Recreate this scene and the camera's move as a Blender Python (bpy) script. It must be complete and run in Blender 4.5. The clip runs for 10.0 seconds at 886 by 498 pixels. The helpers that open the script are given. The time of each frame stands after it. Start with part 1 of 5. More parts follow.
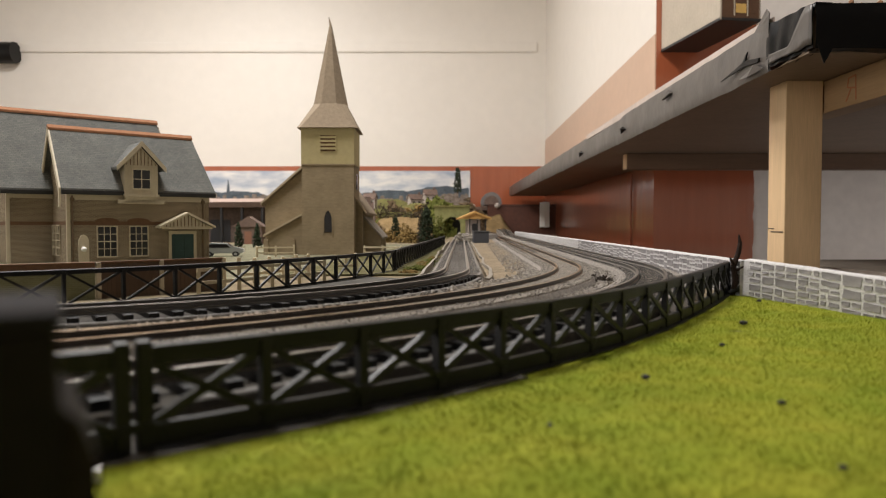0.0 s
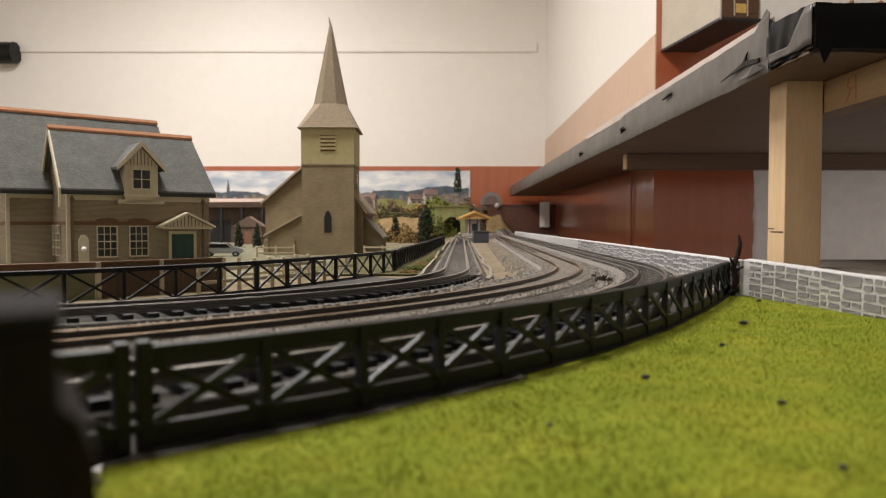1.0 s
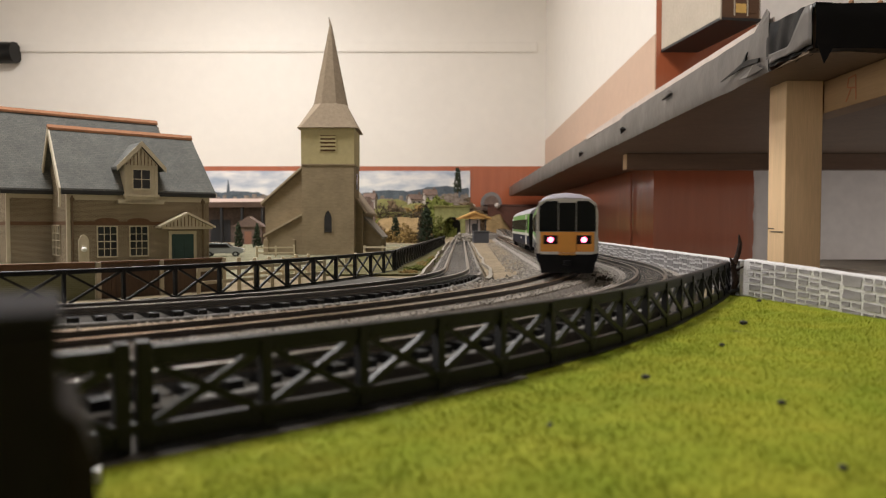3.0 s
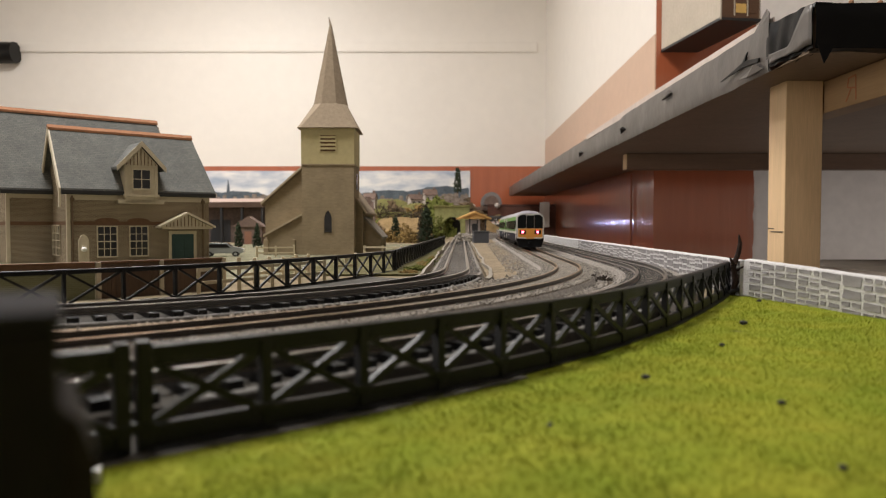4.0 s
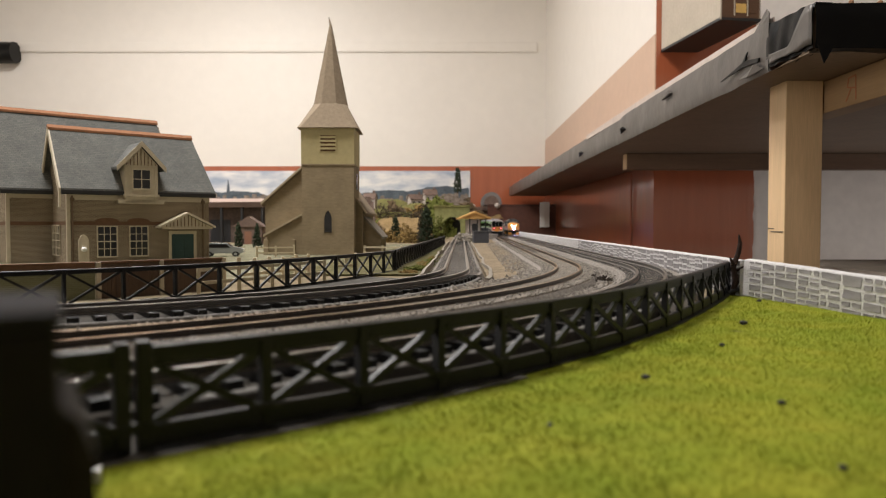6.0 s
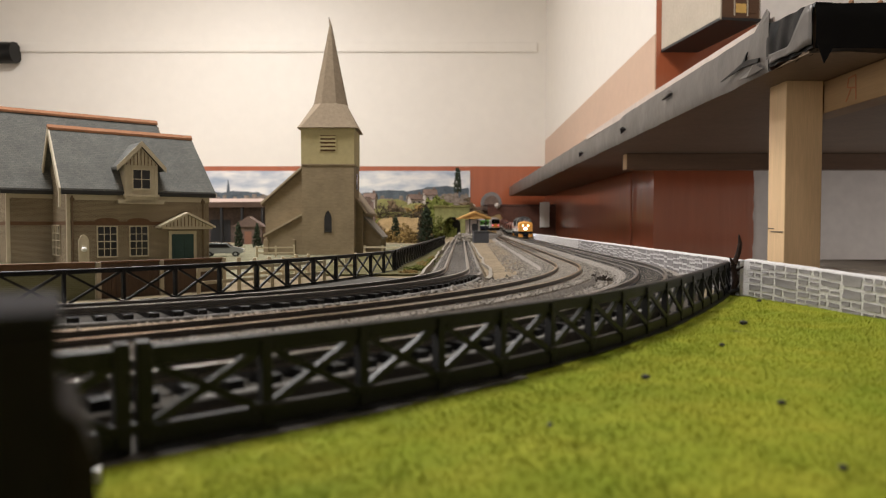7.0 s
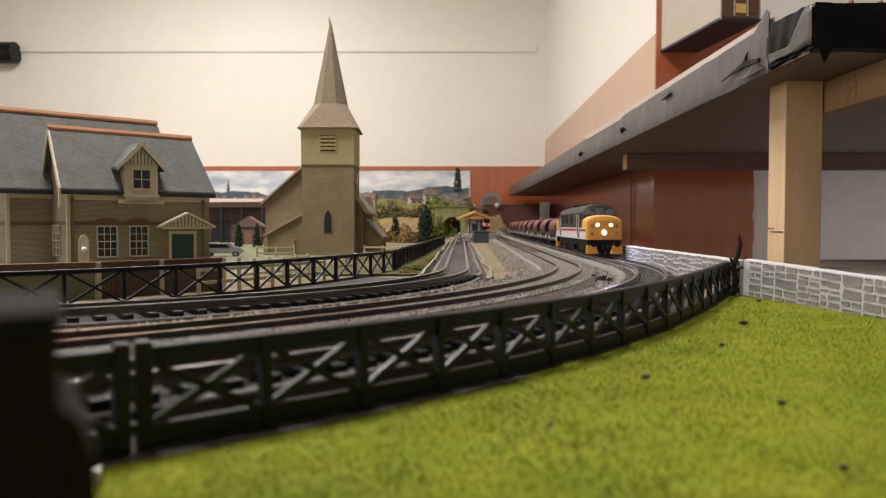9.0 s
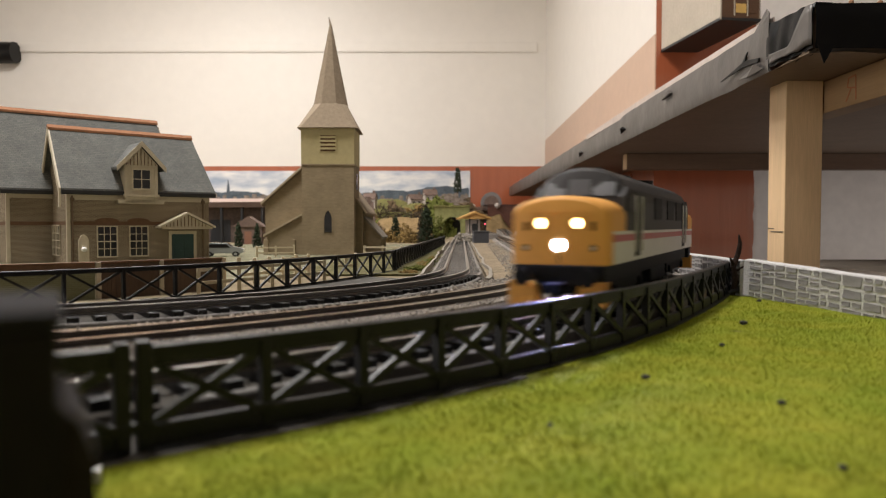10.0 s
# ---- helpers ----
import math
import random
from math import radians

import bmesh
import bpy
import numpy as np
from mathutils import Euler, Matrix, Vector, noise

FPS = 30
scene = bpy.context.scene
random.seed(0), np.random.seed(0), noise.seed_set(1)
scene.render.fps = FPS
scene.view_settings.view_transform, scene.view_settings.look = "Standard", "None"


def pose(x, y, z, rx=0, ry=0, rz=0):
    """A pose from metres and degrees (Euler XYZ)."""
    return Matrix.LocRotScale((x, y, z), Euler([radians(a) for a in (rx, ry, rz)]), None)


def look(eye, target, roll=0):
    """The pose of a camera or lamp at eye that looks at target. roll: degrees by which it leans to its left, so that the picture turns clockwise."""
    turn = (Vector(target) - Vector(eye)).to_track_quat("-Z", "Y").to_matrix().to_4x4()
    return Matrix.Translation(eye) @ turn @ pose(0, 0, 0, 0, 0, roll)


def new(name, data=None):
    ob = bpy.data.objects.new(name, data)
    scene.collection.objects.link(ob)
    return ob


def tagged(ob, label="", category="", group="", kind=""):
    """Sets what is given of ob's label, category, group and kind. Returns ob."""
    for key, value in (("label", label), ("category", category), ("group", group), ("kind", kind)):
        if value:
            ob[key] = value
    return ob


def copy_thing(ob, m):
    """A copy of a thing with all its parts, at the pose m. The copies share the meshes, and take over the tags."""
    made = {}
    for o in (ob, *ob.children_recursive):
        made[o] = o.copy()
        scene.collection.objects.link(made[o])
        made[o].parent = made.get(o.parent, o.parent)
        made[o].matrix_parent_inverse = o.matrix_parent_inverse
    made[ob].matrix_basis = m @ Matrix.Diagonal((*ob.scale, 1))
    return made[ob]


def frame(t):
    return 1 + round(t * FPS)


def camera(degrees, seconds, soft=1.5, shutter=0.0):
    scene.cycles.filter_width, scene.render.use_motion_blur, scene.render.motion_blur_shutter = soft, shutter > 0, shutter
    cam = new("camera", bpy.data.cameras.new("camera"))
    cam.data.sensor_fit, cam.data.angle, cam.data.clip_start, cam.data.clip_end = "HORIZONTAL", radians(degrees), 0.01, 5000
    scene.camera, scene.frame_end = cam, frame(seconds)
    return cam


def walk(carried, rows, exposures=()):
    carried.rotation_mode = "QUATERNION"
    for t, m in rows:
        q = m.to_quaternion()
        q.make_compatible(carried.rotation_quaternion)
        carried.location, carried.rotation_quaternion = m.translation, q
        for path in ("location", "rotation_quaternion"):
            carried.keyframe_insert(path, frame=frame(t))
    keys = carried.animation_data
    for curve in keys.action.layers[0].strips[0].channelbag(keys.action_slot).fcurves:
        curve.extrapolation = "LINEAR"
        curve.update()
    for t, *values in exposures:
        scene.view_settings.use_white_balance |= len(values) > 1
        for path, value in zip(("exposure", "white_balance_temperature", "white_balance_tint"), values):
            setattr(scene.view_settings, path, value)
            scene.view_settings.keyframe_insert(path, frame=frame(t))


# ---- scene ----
cam = camera(64.2, 10.0, soft=1.1, shutter=0.45)
cam.data.dof.use_dof = True
cam.data.dof.focus_distance = 0.56
cam.data.dof.aperture_fstop = 19.0
EYE = look((0, 0, 0.040), (0, 1.0, 0.040 - 0.0328))
walk(cam, [(0.0, EYE), (10.0, EYE)], exposures=[(0.0, 0.0), (10.0, 0.0)])

# ---- light: warm lamps on the ceiling of a closed room ----
world = bpy.data.worlds.new("world")
scene.world = world
world.use_nodes = True
world.node_tree.nodes["Background"].inputs[0].default_value = (1.0, 0.9, 0.78, 1)
world.node_tree.nodes["Background"].inputs[1].default_value = 0.05


def area_lamp(name, x, y, z, size, power, colour):
    d = bpy.data.lights.new(name, "AREA")
    d.shape, d.size, d.energy, d.color = "DISK", size, power, colour
    ob = new(name, d)
    ob.matrix_world = pose(x, y, z)
    return ob


area_lamp("ceiling_light", -0.40, 0.62, 1.47, 0.55, 29.5, (1.0, 0.962, 0.935))
area_lamp("ceiling_light", -1.0, 2.15, 1.47, 0.55, 41, (1.0, 0.962, 0.935))
# fill light from an assumed, unseen window in the west wall
sky = bpy.data.lights.new("unseen_fill_light", "AREA")
sky.shape, sky.size, sky.size_y = "RECTANGLE", 0.95, 1.25
sky.energy, sky.color = 29, (1.0, 0.95, 0.93)
new("unseen_fill_light", sky).matrix_world = pose(-3.24, -0.2, 0.555, 0, -90, 0)

# added fill light for the recess under the shelf, through an unseen low opening
sky = bpy.data.lights.new("unseen_fill_light", "AREA")
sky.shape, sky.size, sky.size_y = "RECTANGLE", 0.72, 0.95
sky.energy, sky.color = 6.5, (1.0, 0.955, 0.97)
new("unseen_fill_light", sky).matrix_world = pose(2.24, 0.75, -0.45, 0, 90, 0)


# ---- materials ----
def mat(name, colour, rough=0.6, metal=0.0, var=0.15, scale=40.0, bump=0.0, bscale=200.0, spec=0.5, emit=None, power=0.0, rnd=0.0, island=0.0, stretch=None, dist=0.001):
    m = bpy.data.materials.new(name)
    m.use_nodes = True
    n, l = m.node_tree.nodes, m.node_tree.links
    b = n["Principled BSDF"]
    b.inputs["Roughness"].default_value = rough
    b.inputs["Metallic"].default_value = metal
    b.inputs["Specular IOR Level"].default_value = spec if rough < 0.75 else 0.15
    if emit:
        b.inputs["Emission Color"].default_value = (*emit, 1)
        b.inputs["Emission Strength"].default_value = power
    b.inputs["Base Color"].default_value = (*colour, 1)
    tc = n.new("ShaderNodeTexCoord")
    vec = tc.outputs["Object"]
    if stretch:
        mpn = n.new("ShaderNodeMapping")
        mpn.inputs["Scale"].default_value = stretch
        l.new(vec, mpn.inputs["Vector"])
        vec = mpn.outputs[0]
    if var > 0:
        a = n.new("ShaderNodeTexNoise")
        a.inputs["Scale"].default_value = scale
        a.inputs["Detail"].default_value = 6
        l.new(vec, a.inputs["Vector"])
        c = n.new("ShaderNodeTexNoise")
        c.inputs["Scale"].default_value = scale * 7.3
        c.inputs["Detail"].default_value = 3
        l.new(vec, c.inputs["Vector"])
        mx = n.new("ShaderNodeMath")
        mx.operation = "ADD"
        l.new(a.outputs["Fac"], mx.inputs[0])
        l.new(c.outputs["Fac"], mx.inputs[1])
        last = mx.outputs[0]
        amount = max(rnd, island)
        if amount > 0:
            if island:
                pick = n.new("ShaderNodeNewGeometry").outputs["Random Per Island"]
            else:
                pick = n.new("ShaderNodeObjectInfo").outputs["Random"]
            mr = n.new("ShaderNodeMath")
            mr.operation = "MULTIPLY_ADD"
            mr.inputs[1].default_value = amount
            l.new(pick, mr.inputs[0])
            l.new(last, mr.inputs[2])
            last = mr.outputs[0]
        mp = n.new("ShaderNodeMapRange")
        mp.inputs["From Min"].default_value = 0.6
        mp.inputs["From Max"].default_value = 1.4 + amount
        mp.inputs["To Min"].default_value = 1 - var
        mp.inputs["To Max"].default_value = 1 + var
        l.new(last, mp.inputs["Value"])
        vm = n.new("ShaderNodeVectorMath")
        vm.operation = "SCALE"
        vm.inputs[0].default_value = colour
        l.new(mp.outputs[0], vm.inputs["Scale"])
        l.new(vm.outputs[0], b.inputs["Base Color"])
    if bump > 0:
        g = n.new("ShaderNodeTexNoise")
        g.inputs["Scale"].default_value = bscale
        g.inputs["Detail"].default_value = 5
        l.new(vec, g.inputs["Vector"])
        bp = n.new("ShaderNodeBump")
        bp.inputs["Strength"].default_value = bump
        bp.inputs["Distance"].default_value = dist
        l.new(g.outputs["Fac"], bp.inputs["Height"])
        l.new(bp.outputs[0], b.inputs["Normal"])
    return m


def course_mat(name, c1, c2, joint, width, height, gap=0.15, tilt=1.0, rough=0.8):
    """Printed card with courses of bricks or slates, width and height in millimetres."""
    m = mat(name, c1, rough, var=0, bump=0)
    n, l = m.node_tree.nodes, m.node_tree.links
    b = n["Principled BSDF"]
    tc = n.new("ShaderNodeTexCoord")
    sp = n.new("ShaderNodeSeparateXYZ")
    l.new(tc.outputs["Object"], sp.inputs[0])
    along = sp.outputs[0]
    if tilt == 1.0:
        ad = n.new("ShaderNodeMath")
        ad.operation = "ADD"
        l.new(sp.outputs[0], ad.inputs[0])
        l.new(sp.outputs[1], ad.inputs[1])
        along = ad.outputs[0]
    cb = n.new("ShaderNodeCombineXYZ")
    l.new(along, cb.inputs[0])
    l.new(sp.outputs[2], cb.inputs[1])
    br = n.new("ShaderNodeTexBrick")
    br.inputs["Scale"].default_value = 1000.0
    br.inputs["Brick Width"].default_value = width
    br.inputs["Row Height"].default_value = height / tilt
    br.inputs["Mortar Size"].default_value = gap
    br.inputs["Color1"].default_value = (*c1, 1)
    br.inputs["Color2"].default_value = (*c2, 1)
    br.inputs["Mortar"].default_value = (*joint, 1)
    l.new(cb.outputs[0], br.inputs["Vector"])
    ns = n.new("ShaderNodeTexNoise")
    ns.inputs["Scale"].default_value = 45
    ns.inputs["Detail"].default_value = 8
    l.new(tc.outputs["Object"], ns.inputs["Vector"])
    mp = n.new("ShaderNodeMapRange")
    mp.inputs["From Min"].default_value, mp.inputs["From Max"].default_value = 0.3, 0.7
    mp.inputs["To Min"].default_value, mp.inputs["To Max"].default_value = 0.86, 1.12
    l.new(ns.outputs["Fac"], mp.inputs["Value"])
    vm = n.new("ShaderNodeVectorMath")
    vm.operation = "SCALE"
    l.new(br.outputs["Color"], vm.inputs[0])
    l.new(mp.outputs[0], vm.inputs["Scale"])
    l.new(vm.outputs[0], b.inputs["Base Color"])
    bp = n.new("ShaderNodeBump")
    bp.inputs["Strength"].default_value = 0.5
    bp.inputs["Distance"].default_value = 0.0003
    l.new(br.outputs["Fac"], bp.inputs["Height"])
    bp.invert = True
    l.new(bp.outputs[0], b.inputs["Normal"])
    return m


def rail_mat(name, side, top):
    m = mat(name, side, 0.4, 0.0, var=0)
    n, l = m.node_tree.nodes, m.node_tree.links
    b = n["Principled BSDF"]
    g = n.new("ShaderNodeNewGeometry")
    sp = n.new("ShaderNodeSeparateXYZ")
    l.new(g.outputs["True Normal"], sp.inputs[0])
    gt = n.new("ShaderNodeMath")
    gt.operation = "GREATER_THAN"
    gt.inputs[1].default_value = 0.9
    l.new(sp.outputs[2], gt.inputs[0])
    mx = n.new("ShaderNodeMixRGB")
    mx.inputs[1].default_value, mx.inputs[2].default_value = (*side, 1), (*top, 1)
    l.new(gt.outputs[0], mx.inputs[0])
    l.new(mx.outputs[0], b.inputs["Base Color"])
    l.new(gt.outputs[0], b.inputs["Metallic"])
    b.inputs["Roughness"].default_value = 0.32
    return m


M_CREAM = mat("cream_paint", (0.76, 0.715, 0.655), 0.5, var=0.03, scale=3, bump=0.1, bscale=90)
M_CEIL = mat("ceiling_paint", (0.82, 0.80, 0.76), 0.8, var=0.02, scale=2)
M_RED = mat("red_gloss_paint", (0.37, 0.098, 0.04), 0.3, var=0.14, scale=6, bump=0.4, bscale=26, spec=0.5, stretch=(1, 1, 0.12), dist=0.005)
# a thick coat of gloss, laid on in upright strokes
red = M_RED.node_tree.nodes["Principled BSDF"]
red.inputs["Coat Weight"].default_value = 1.0
red.inputs["Coat Roughness"].default_value = 0.10
red.inputs["Coat IOR"].default_value = 1.7
M_RED.node_tree.links.new(red.inputs["Normal"].links[0].from_socket, red.inputs["Coat Normal"])
M_PEACH = mat("peach_upper_wall", (0.53, 0.365, 0.265), 0.45, var=0.06, scale=5, bump=0.1, bscale=60)
M_PLASTER = mat("white_plaster", (0.80, 0.76, 0.72), 0.7, var=0.1, scale=5, bump=0.2, bscale=40)
M_CARPET = mat("carpet", (0.16, 0.13, 0.1), 0.95, var=0.3, scale=60)
M_GROUND = mat("earth", (0.20, 0.16, 0.10), 0.95, var=0.45, scale=35, bump=0.8, bscale=500)
M_SOIL = mat("sandy_soil", (0.215, 0.168, 0.112), 0.95, var=0.5, scale=60, bump=0.9, bscale=700)
M_LAWN = mat("lawn", (0.215, 0.24, 0.021), 0.9, var=0.16, scale=30, bump=0.45, bscale=900)
M_BLADE = mat("grass_fibre", (0.24, 0.272, 0.024), 0.8, var=0.14, scale=14, island=0.12)


def patchy(m, scale, a, b):
    """Lets a surface drift between two tints in broad patches."""
    n, l = m.node_tree.nodes, m.node_tree.links
    base = n["Principled BSDF"].inputs["Base Color"]
    tc, ns, cr, mx = n.new("ShaderNodeTexCoord"), n.new("ShaderNodeTexNoise"), n.new("ShaderNodeValToRGB"), n.new("ShaderNodeVectorMath")
    ns.inputs["Scale"].default_value, ns.inputs["Detail"].default_value = scale, 5
    l.new(tc.outputs["Object"], ns.inputs["Vector"])
    l.new(ns.outputs["Fac"], cr.inputs[0])
    cr.color_ramp.elements[0].position, cr.color_ramp.elements[0].color = 0.36, (*a, 1)
    cr.color_ramp.elements[1].position, cr.color_ramp.elements[1].color = 0.64, (*b, 1)
    mx.operation = "MULTIPLY"
    if base.links:
        l.new(base.links[0].from_socket, mx.inputs[0])
    else:
        mx.inputs[0].default_value = base.default_value[:3]
    l.new(cr.outputs[0], mx.inputs[1])
    l.new(mx.outputs[0], base)


for m in (M_LAWN, M_BLADE):
    patchy(m, 22, (0.86, 0.92, 0.75), (1.08, 1.03, 0.95))
    patchy(m, 70, (0.9, 0.95, 0.85), (1.1, 1.05, 1.15))
M_MEADOW = mat("meadow", (0.105, 0.095, 0.042), 0.95, var=0.7, scale=60, bump=0.8, bscale=700)
M_BLACK = mat("black_plastic", (0.0088, 0.0084, 0.0078), 0.42, spec=0.24, var=0.25, scale=150, bump=0.1, bscale=900)
# lighter copy of the black plastic for the braces that catch the light
M_BLACK_LIT = mat("lit_black_plastic", (0.017, 0.017, 0.0155), 0.42, spec=0.3, var=0.25, scale=150)
M_SLEEPER = mat("black_sleeper", (0.007, 0.007, 0.007), 0.5, spec=0.2, var=0.3, scale=300, rnd=0.3)
M_SLEEPER_B = mat("brown_sleeper", (0.05, 0.04, 0.031), 0.8, var=0.3, scale=300, rnd=0.3)
M_FOAM = mat("dark_foam", (0.068, 0.062, 0.054), 0.9, var=0.3, scale=150, bump=0.5, bscale=900)
M_BALLAST = mat("ballast_bed", (0.21, 0.18, 0.15), 0.95, var=0.5, scale=350, bump=1.0, bscale=900)
M_CHIP = mat("ballast_chip", (0.27, 0.245, 0.215), 0.9, var=0.65, scale=100, island=1.6)
M_RAIL = rail_mat("steel_rail", (0.055, 0.05, 0.045), (0.36, 0.33, 0.30))
M_RUST = rail_mat("rusty_rail", (0.024, 0.015, 0.010), (0.32, 0.21, 0.115))
M_EDGE = mat("pale_edging", (0.27, 0.24, 0.20), 0.9, var=0.25, scale=120)
M_TAPE = mat("grey_tape", (0.074, 0.065, 0.057), 0.40, var=0.28, scale=9, bump=0.5, bscale=16, dist=0.005)
M_TAPEB = mat("black_tape", (0.004, 0.0038, 0.0038), 0.36, spec=0.12, var=0.2, scale=30, bump=0.4, bscale=30, dist=0.003)
M_HARD = mat("hardboard", (0.22, 0.155, 0.105), 0.6, var=0.15, scale=20)
M_PINE = mat("pine", (0.62, 0.43, 0.24), 0.55, var=0.13, scale=12, stretch=(9, 9, 0.6), bump=0.1)
# pine with the shade under the raised board put into its colour
M_PINE_SHADE = mat("shaded_pine", (0.29, 0.18, 0.085), 0.55, var=0.15, scale=12, stretch=(0.6, 0.6, 9), bump=0.1)
M_MORTAR = mat("pale_mortar", (0.52, 0.505, 0.495), 0.85, var=0.2, scale=200, bump=0.5, bscale=900)
M_STONE = mat("grey_stone", (0.205, 0.192, 0.19), 0.85, var=0.4, scale=150, rnd=0.45, bump=0.5, bscale=800)
M_STONEJ = mat("grey_stones", (0.46, 0.445, 0.435), 0.85, var=0.25, scale=150, island=0.6)
M_WHITE = mat("white_plastic", (0.78, 0.76, 0.72), 0.5, var=0.05)
M_INK = mat("red_brown_ink", (0.34, 0.14, 0.07), 0.8, var=0.3)
M_DARK = mat("dark_shadowed_plastic", (0.012, 0.012, 0.013), 0.5, var=0.3, scale=200)

MM = 0.001


def box(bm, x0, x1, y0, y1, z0, z1):
    v = [bm.verts.new(p) for p in ((x0, y0, z0), (x1, y0, z0), (x1, y1, z0), (x0, y1, z0), (x0, y0, z1), (x1, y0, z1), (x1, y1, z1), (x0, y1, z1))]
    for f in ((3, 2, 1, 0), (4, 5, 6, 7), (0, 1, 5, 4), (1, 2, 6, 5), (2, 3, 7, 6), (3, 0, 4, 7)):
        bm.faces.new([v[i] for i in f])
    return bm


def B(*a, bev=0.0):
    bm = box(bmesh.new(), *a)
    if bev:
        bmesh.ops.bevel(bm, geom=bm.edges[:], offset=bev, segments=2, affect="EDGES", profile=0.6)
    return bm


def prism(poly, axis, a0, a1, bm=None):
    """A polygon, drawn in the two axes left over, pushed along one axis."""
    bm = bm or bmesh.new()
    put = {"x": lambda p, a: (a, p[0], p[1]), "y": lambda p, a: (p[0], a, p[1]), "z": lambda p, a: (p[0], p[1], a)}[axis]
    r0 = [bm.verts.new(put(p, a0)) for p in poly]
    r1 = [bm.verts.new(put(p, a1)) for p in poly]
    bm.faces.new(r0[::-1])
    bm.faces.new(r1)
    for i in range(len(poly)):
        j = (i + 1) % len(poly)
        bm.faces.new((r0[i], r0[j], r1[j], r1[i]))
    return bm


def rod(p, q, r, seg=8, bm=None, r2=None):
    bm = bm or bmesh.new()
    p, q = Vector(p), Vector(q)
    rot = (q - p).to_track_quat("Z", "Y").to_matrix()
    ends = []
    for c, rad in ((p, r), (q, r if r2 is None else r2)):
        ends.append([bm.verts.new(c + rot @ Vector((rad * math.cos(k * math.tau / seg), rad * math.sin(k * math.tau / seg), 0))) for k in range(seg)])
    bm.faces.new(ends[0][::-1])
    bm.faces.new(ends[1])
    for k in range(seg):
        j = (k + 1) % seg
        bm.faces.new((ends[0][k], ends[0][j], ends[1][j], ends[1][k]))
    return bm


def beam(p, q, w, h, bm=None):
    """A bar from p to q, w wide and h high."""
    bm = bm or bmesh.new()
    p, q = Vector(p), Vector(q)
    rot = (q - p).to_track_quat("X", "Z").to_matrix()
    n = (q - p).length
    b0 = len(bm.verts)
    box(bm, 0, n, -w / 2, w / 2, -h / 2, h / 2)
    bm.verts.ensure_lookup_table()
    for v in bm.verts[b0:]:
        v.co = p + rot @ v.co
    return bm


def mesh_of(name, bm, material):
    bmesh.ops.scale(bm, vec=(MM, MM, MM), verts=bm.verts)
    bmesh.ops.recalc_face_normals(bm, faces=bm.faces)
    me = bpy.data.meshes.new(name)
    bm.to_mesh(me)
    bm.free()
    me.materials.append(material)
    return me


def part(name, bm, material, parent=None, label="", m=None):
    """Links a bmesh, drawn in millimetres, as one mesh object."""
    ob = new(name, mesh_of(name, bm, material))
    ob.parent = parent
    if m is not None:
        ob.matrix_basis = m
    return tagged(ob, label)


def piece(name, me, parent, m):
    ob = new(name, me)
    ob.parent = parent
    ob.matrix_basis = m
    return ob


def at(x, y, z=0, rz=0, rx=0, ry=0):
    return pose(x * MM, y * MM, z * MM, rx, ry, rz)


def thing(name, label, category, m=None, group=""):
    ob = new(name)
    ob.empty_display_size = 0.01
    if m is not None:
        ob.matrix_basis = m
    return tagged(ob, label, category, group)


def structure(ob, label=""):
    return tagged(ob, label, kind="structure")


def smooth(ob, deg=40):
    ob.data.polygons.foreach_set("use_smooth", [True] * len(ob.data.polygons))
    ob.data.set_sharp_from_angle(angle=radians(deg))
    return ob


# ---- the lines of track: a shared bend, a straight, a bend at the far end ----
CX, CY = -425.0, 608.0
T_A = (290.0, 1.5, 9000.0, 500.0, -280.0, 520.0)
T_B = (525.0, 2.4, 1950.0, 480.0, CX, CY)
T_C = (580.0, 2.4, 2290.0, 360.0, CX, CY)


def path(T, s, off=0.0):
    R, lean, far, R2, ox, oy = T
    a0 = radians(lean)
    s0 = -R * a0
    if s <= s0:
        a = -s / R
        x, y, h = ox + R * math.cos(a), oy - R * math.sin(a), math.pi / 2 - a
    else:
        h = math.pi / 2 - a0
        d = min(s, far) - s0
        x, y = ox + R * math.cos(a0) + d * math.cos(h), oy - R * math.sin(a0) + d * math.sin(h)
        if s > far:
            b = min((s - far) / R2, math.pi / 2)
            cx, cy = x - R2 * math.sin(h), y + R2 * math.cos(h)
            h += b
            x, y = cx + R2 * math.sin(h), cy - R2 * math.cos(h)
            on = max(0.0, s - far - R2 * math.pi / 2)
            x, y = x + on * math.cos(h), y + on * math.sin(h)
    return x + off * math.sin(h), y - off * math.cos(h), math.degrees(h)


def rise(s):
    """The lines climb gently beyond the station."""
    d = max(0.0, s - 1850)
    return min(20.0, 0.034 * d * min(1.0, d / 200))


def sweep(fn, profile, s0, s1, step=15, climb=None):
    """A profile of (offset, height) carried along a line."""
    bm = bmesh.new()
    n = max(2, int((s1 - s0) / step))
    prev = None
    for i in range(n + 1):
        x, y, h = fn(s0 + (s1 - s0) * i / n)
        c, s = math.sin(radians(h)), -math.cos(radians(h))
        up = climb(s0 + (s1 - s0) * i / n) if climb else 0.0
        ring = [bm.verts.new((x + c * o, y + s * o, z + up if z > 0.3 else z)) for o, z in profile]
        if prev:
            for k in range(len(ring)):
                j = (k + 1) % len(ring)
                bm.faces.new((prev[k], prev[j], ring[j], ring[k]))
        else:
            bm.faces.new(ring)
        prev = ring
    bm.faces.new(prev)
    return bm


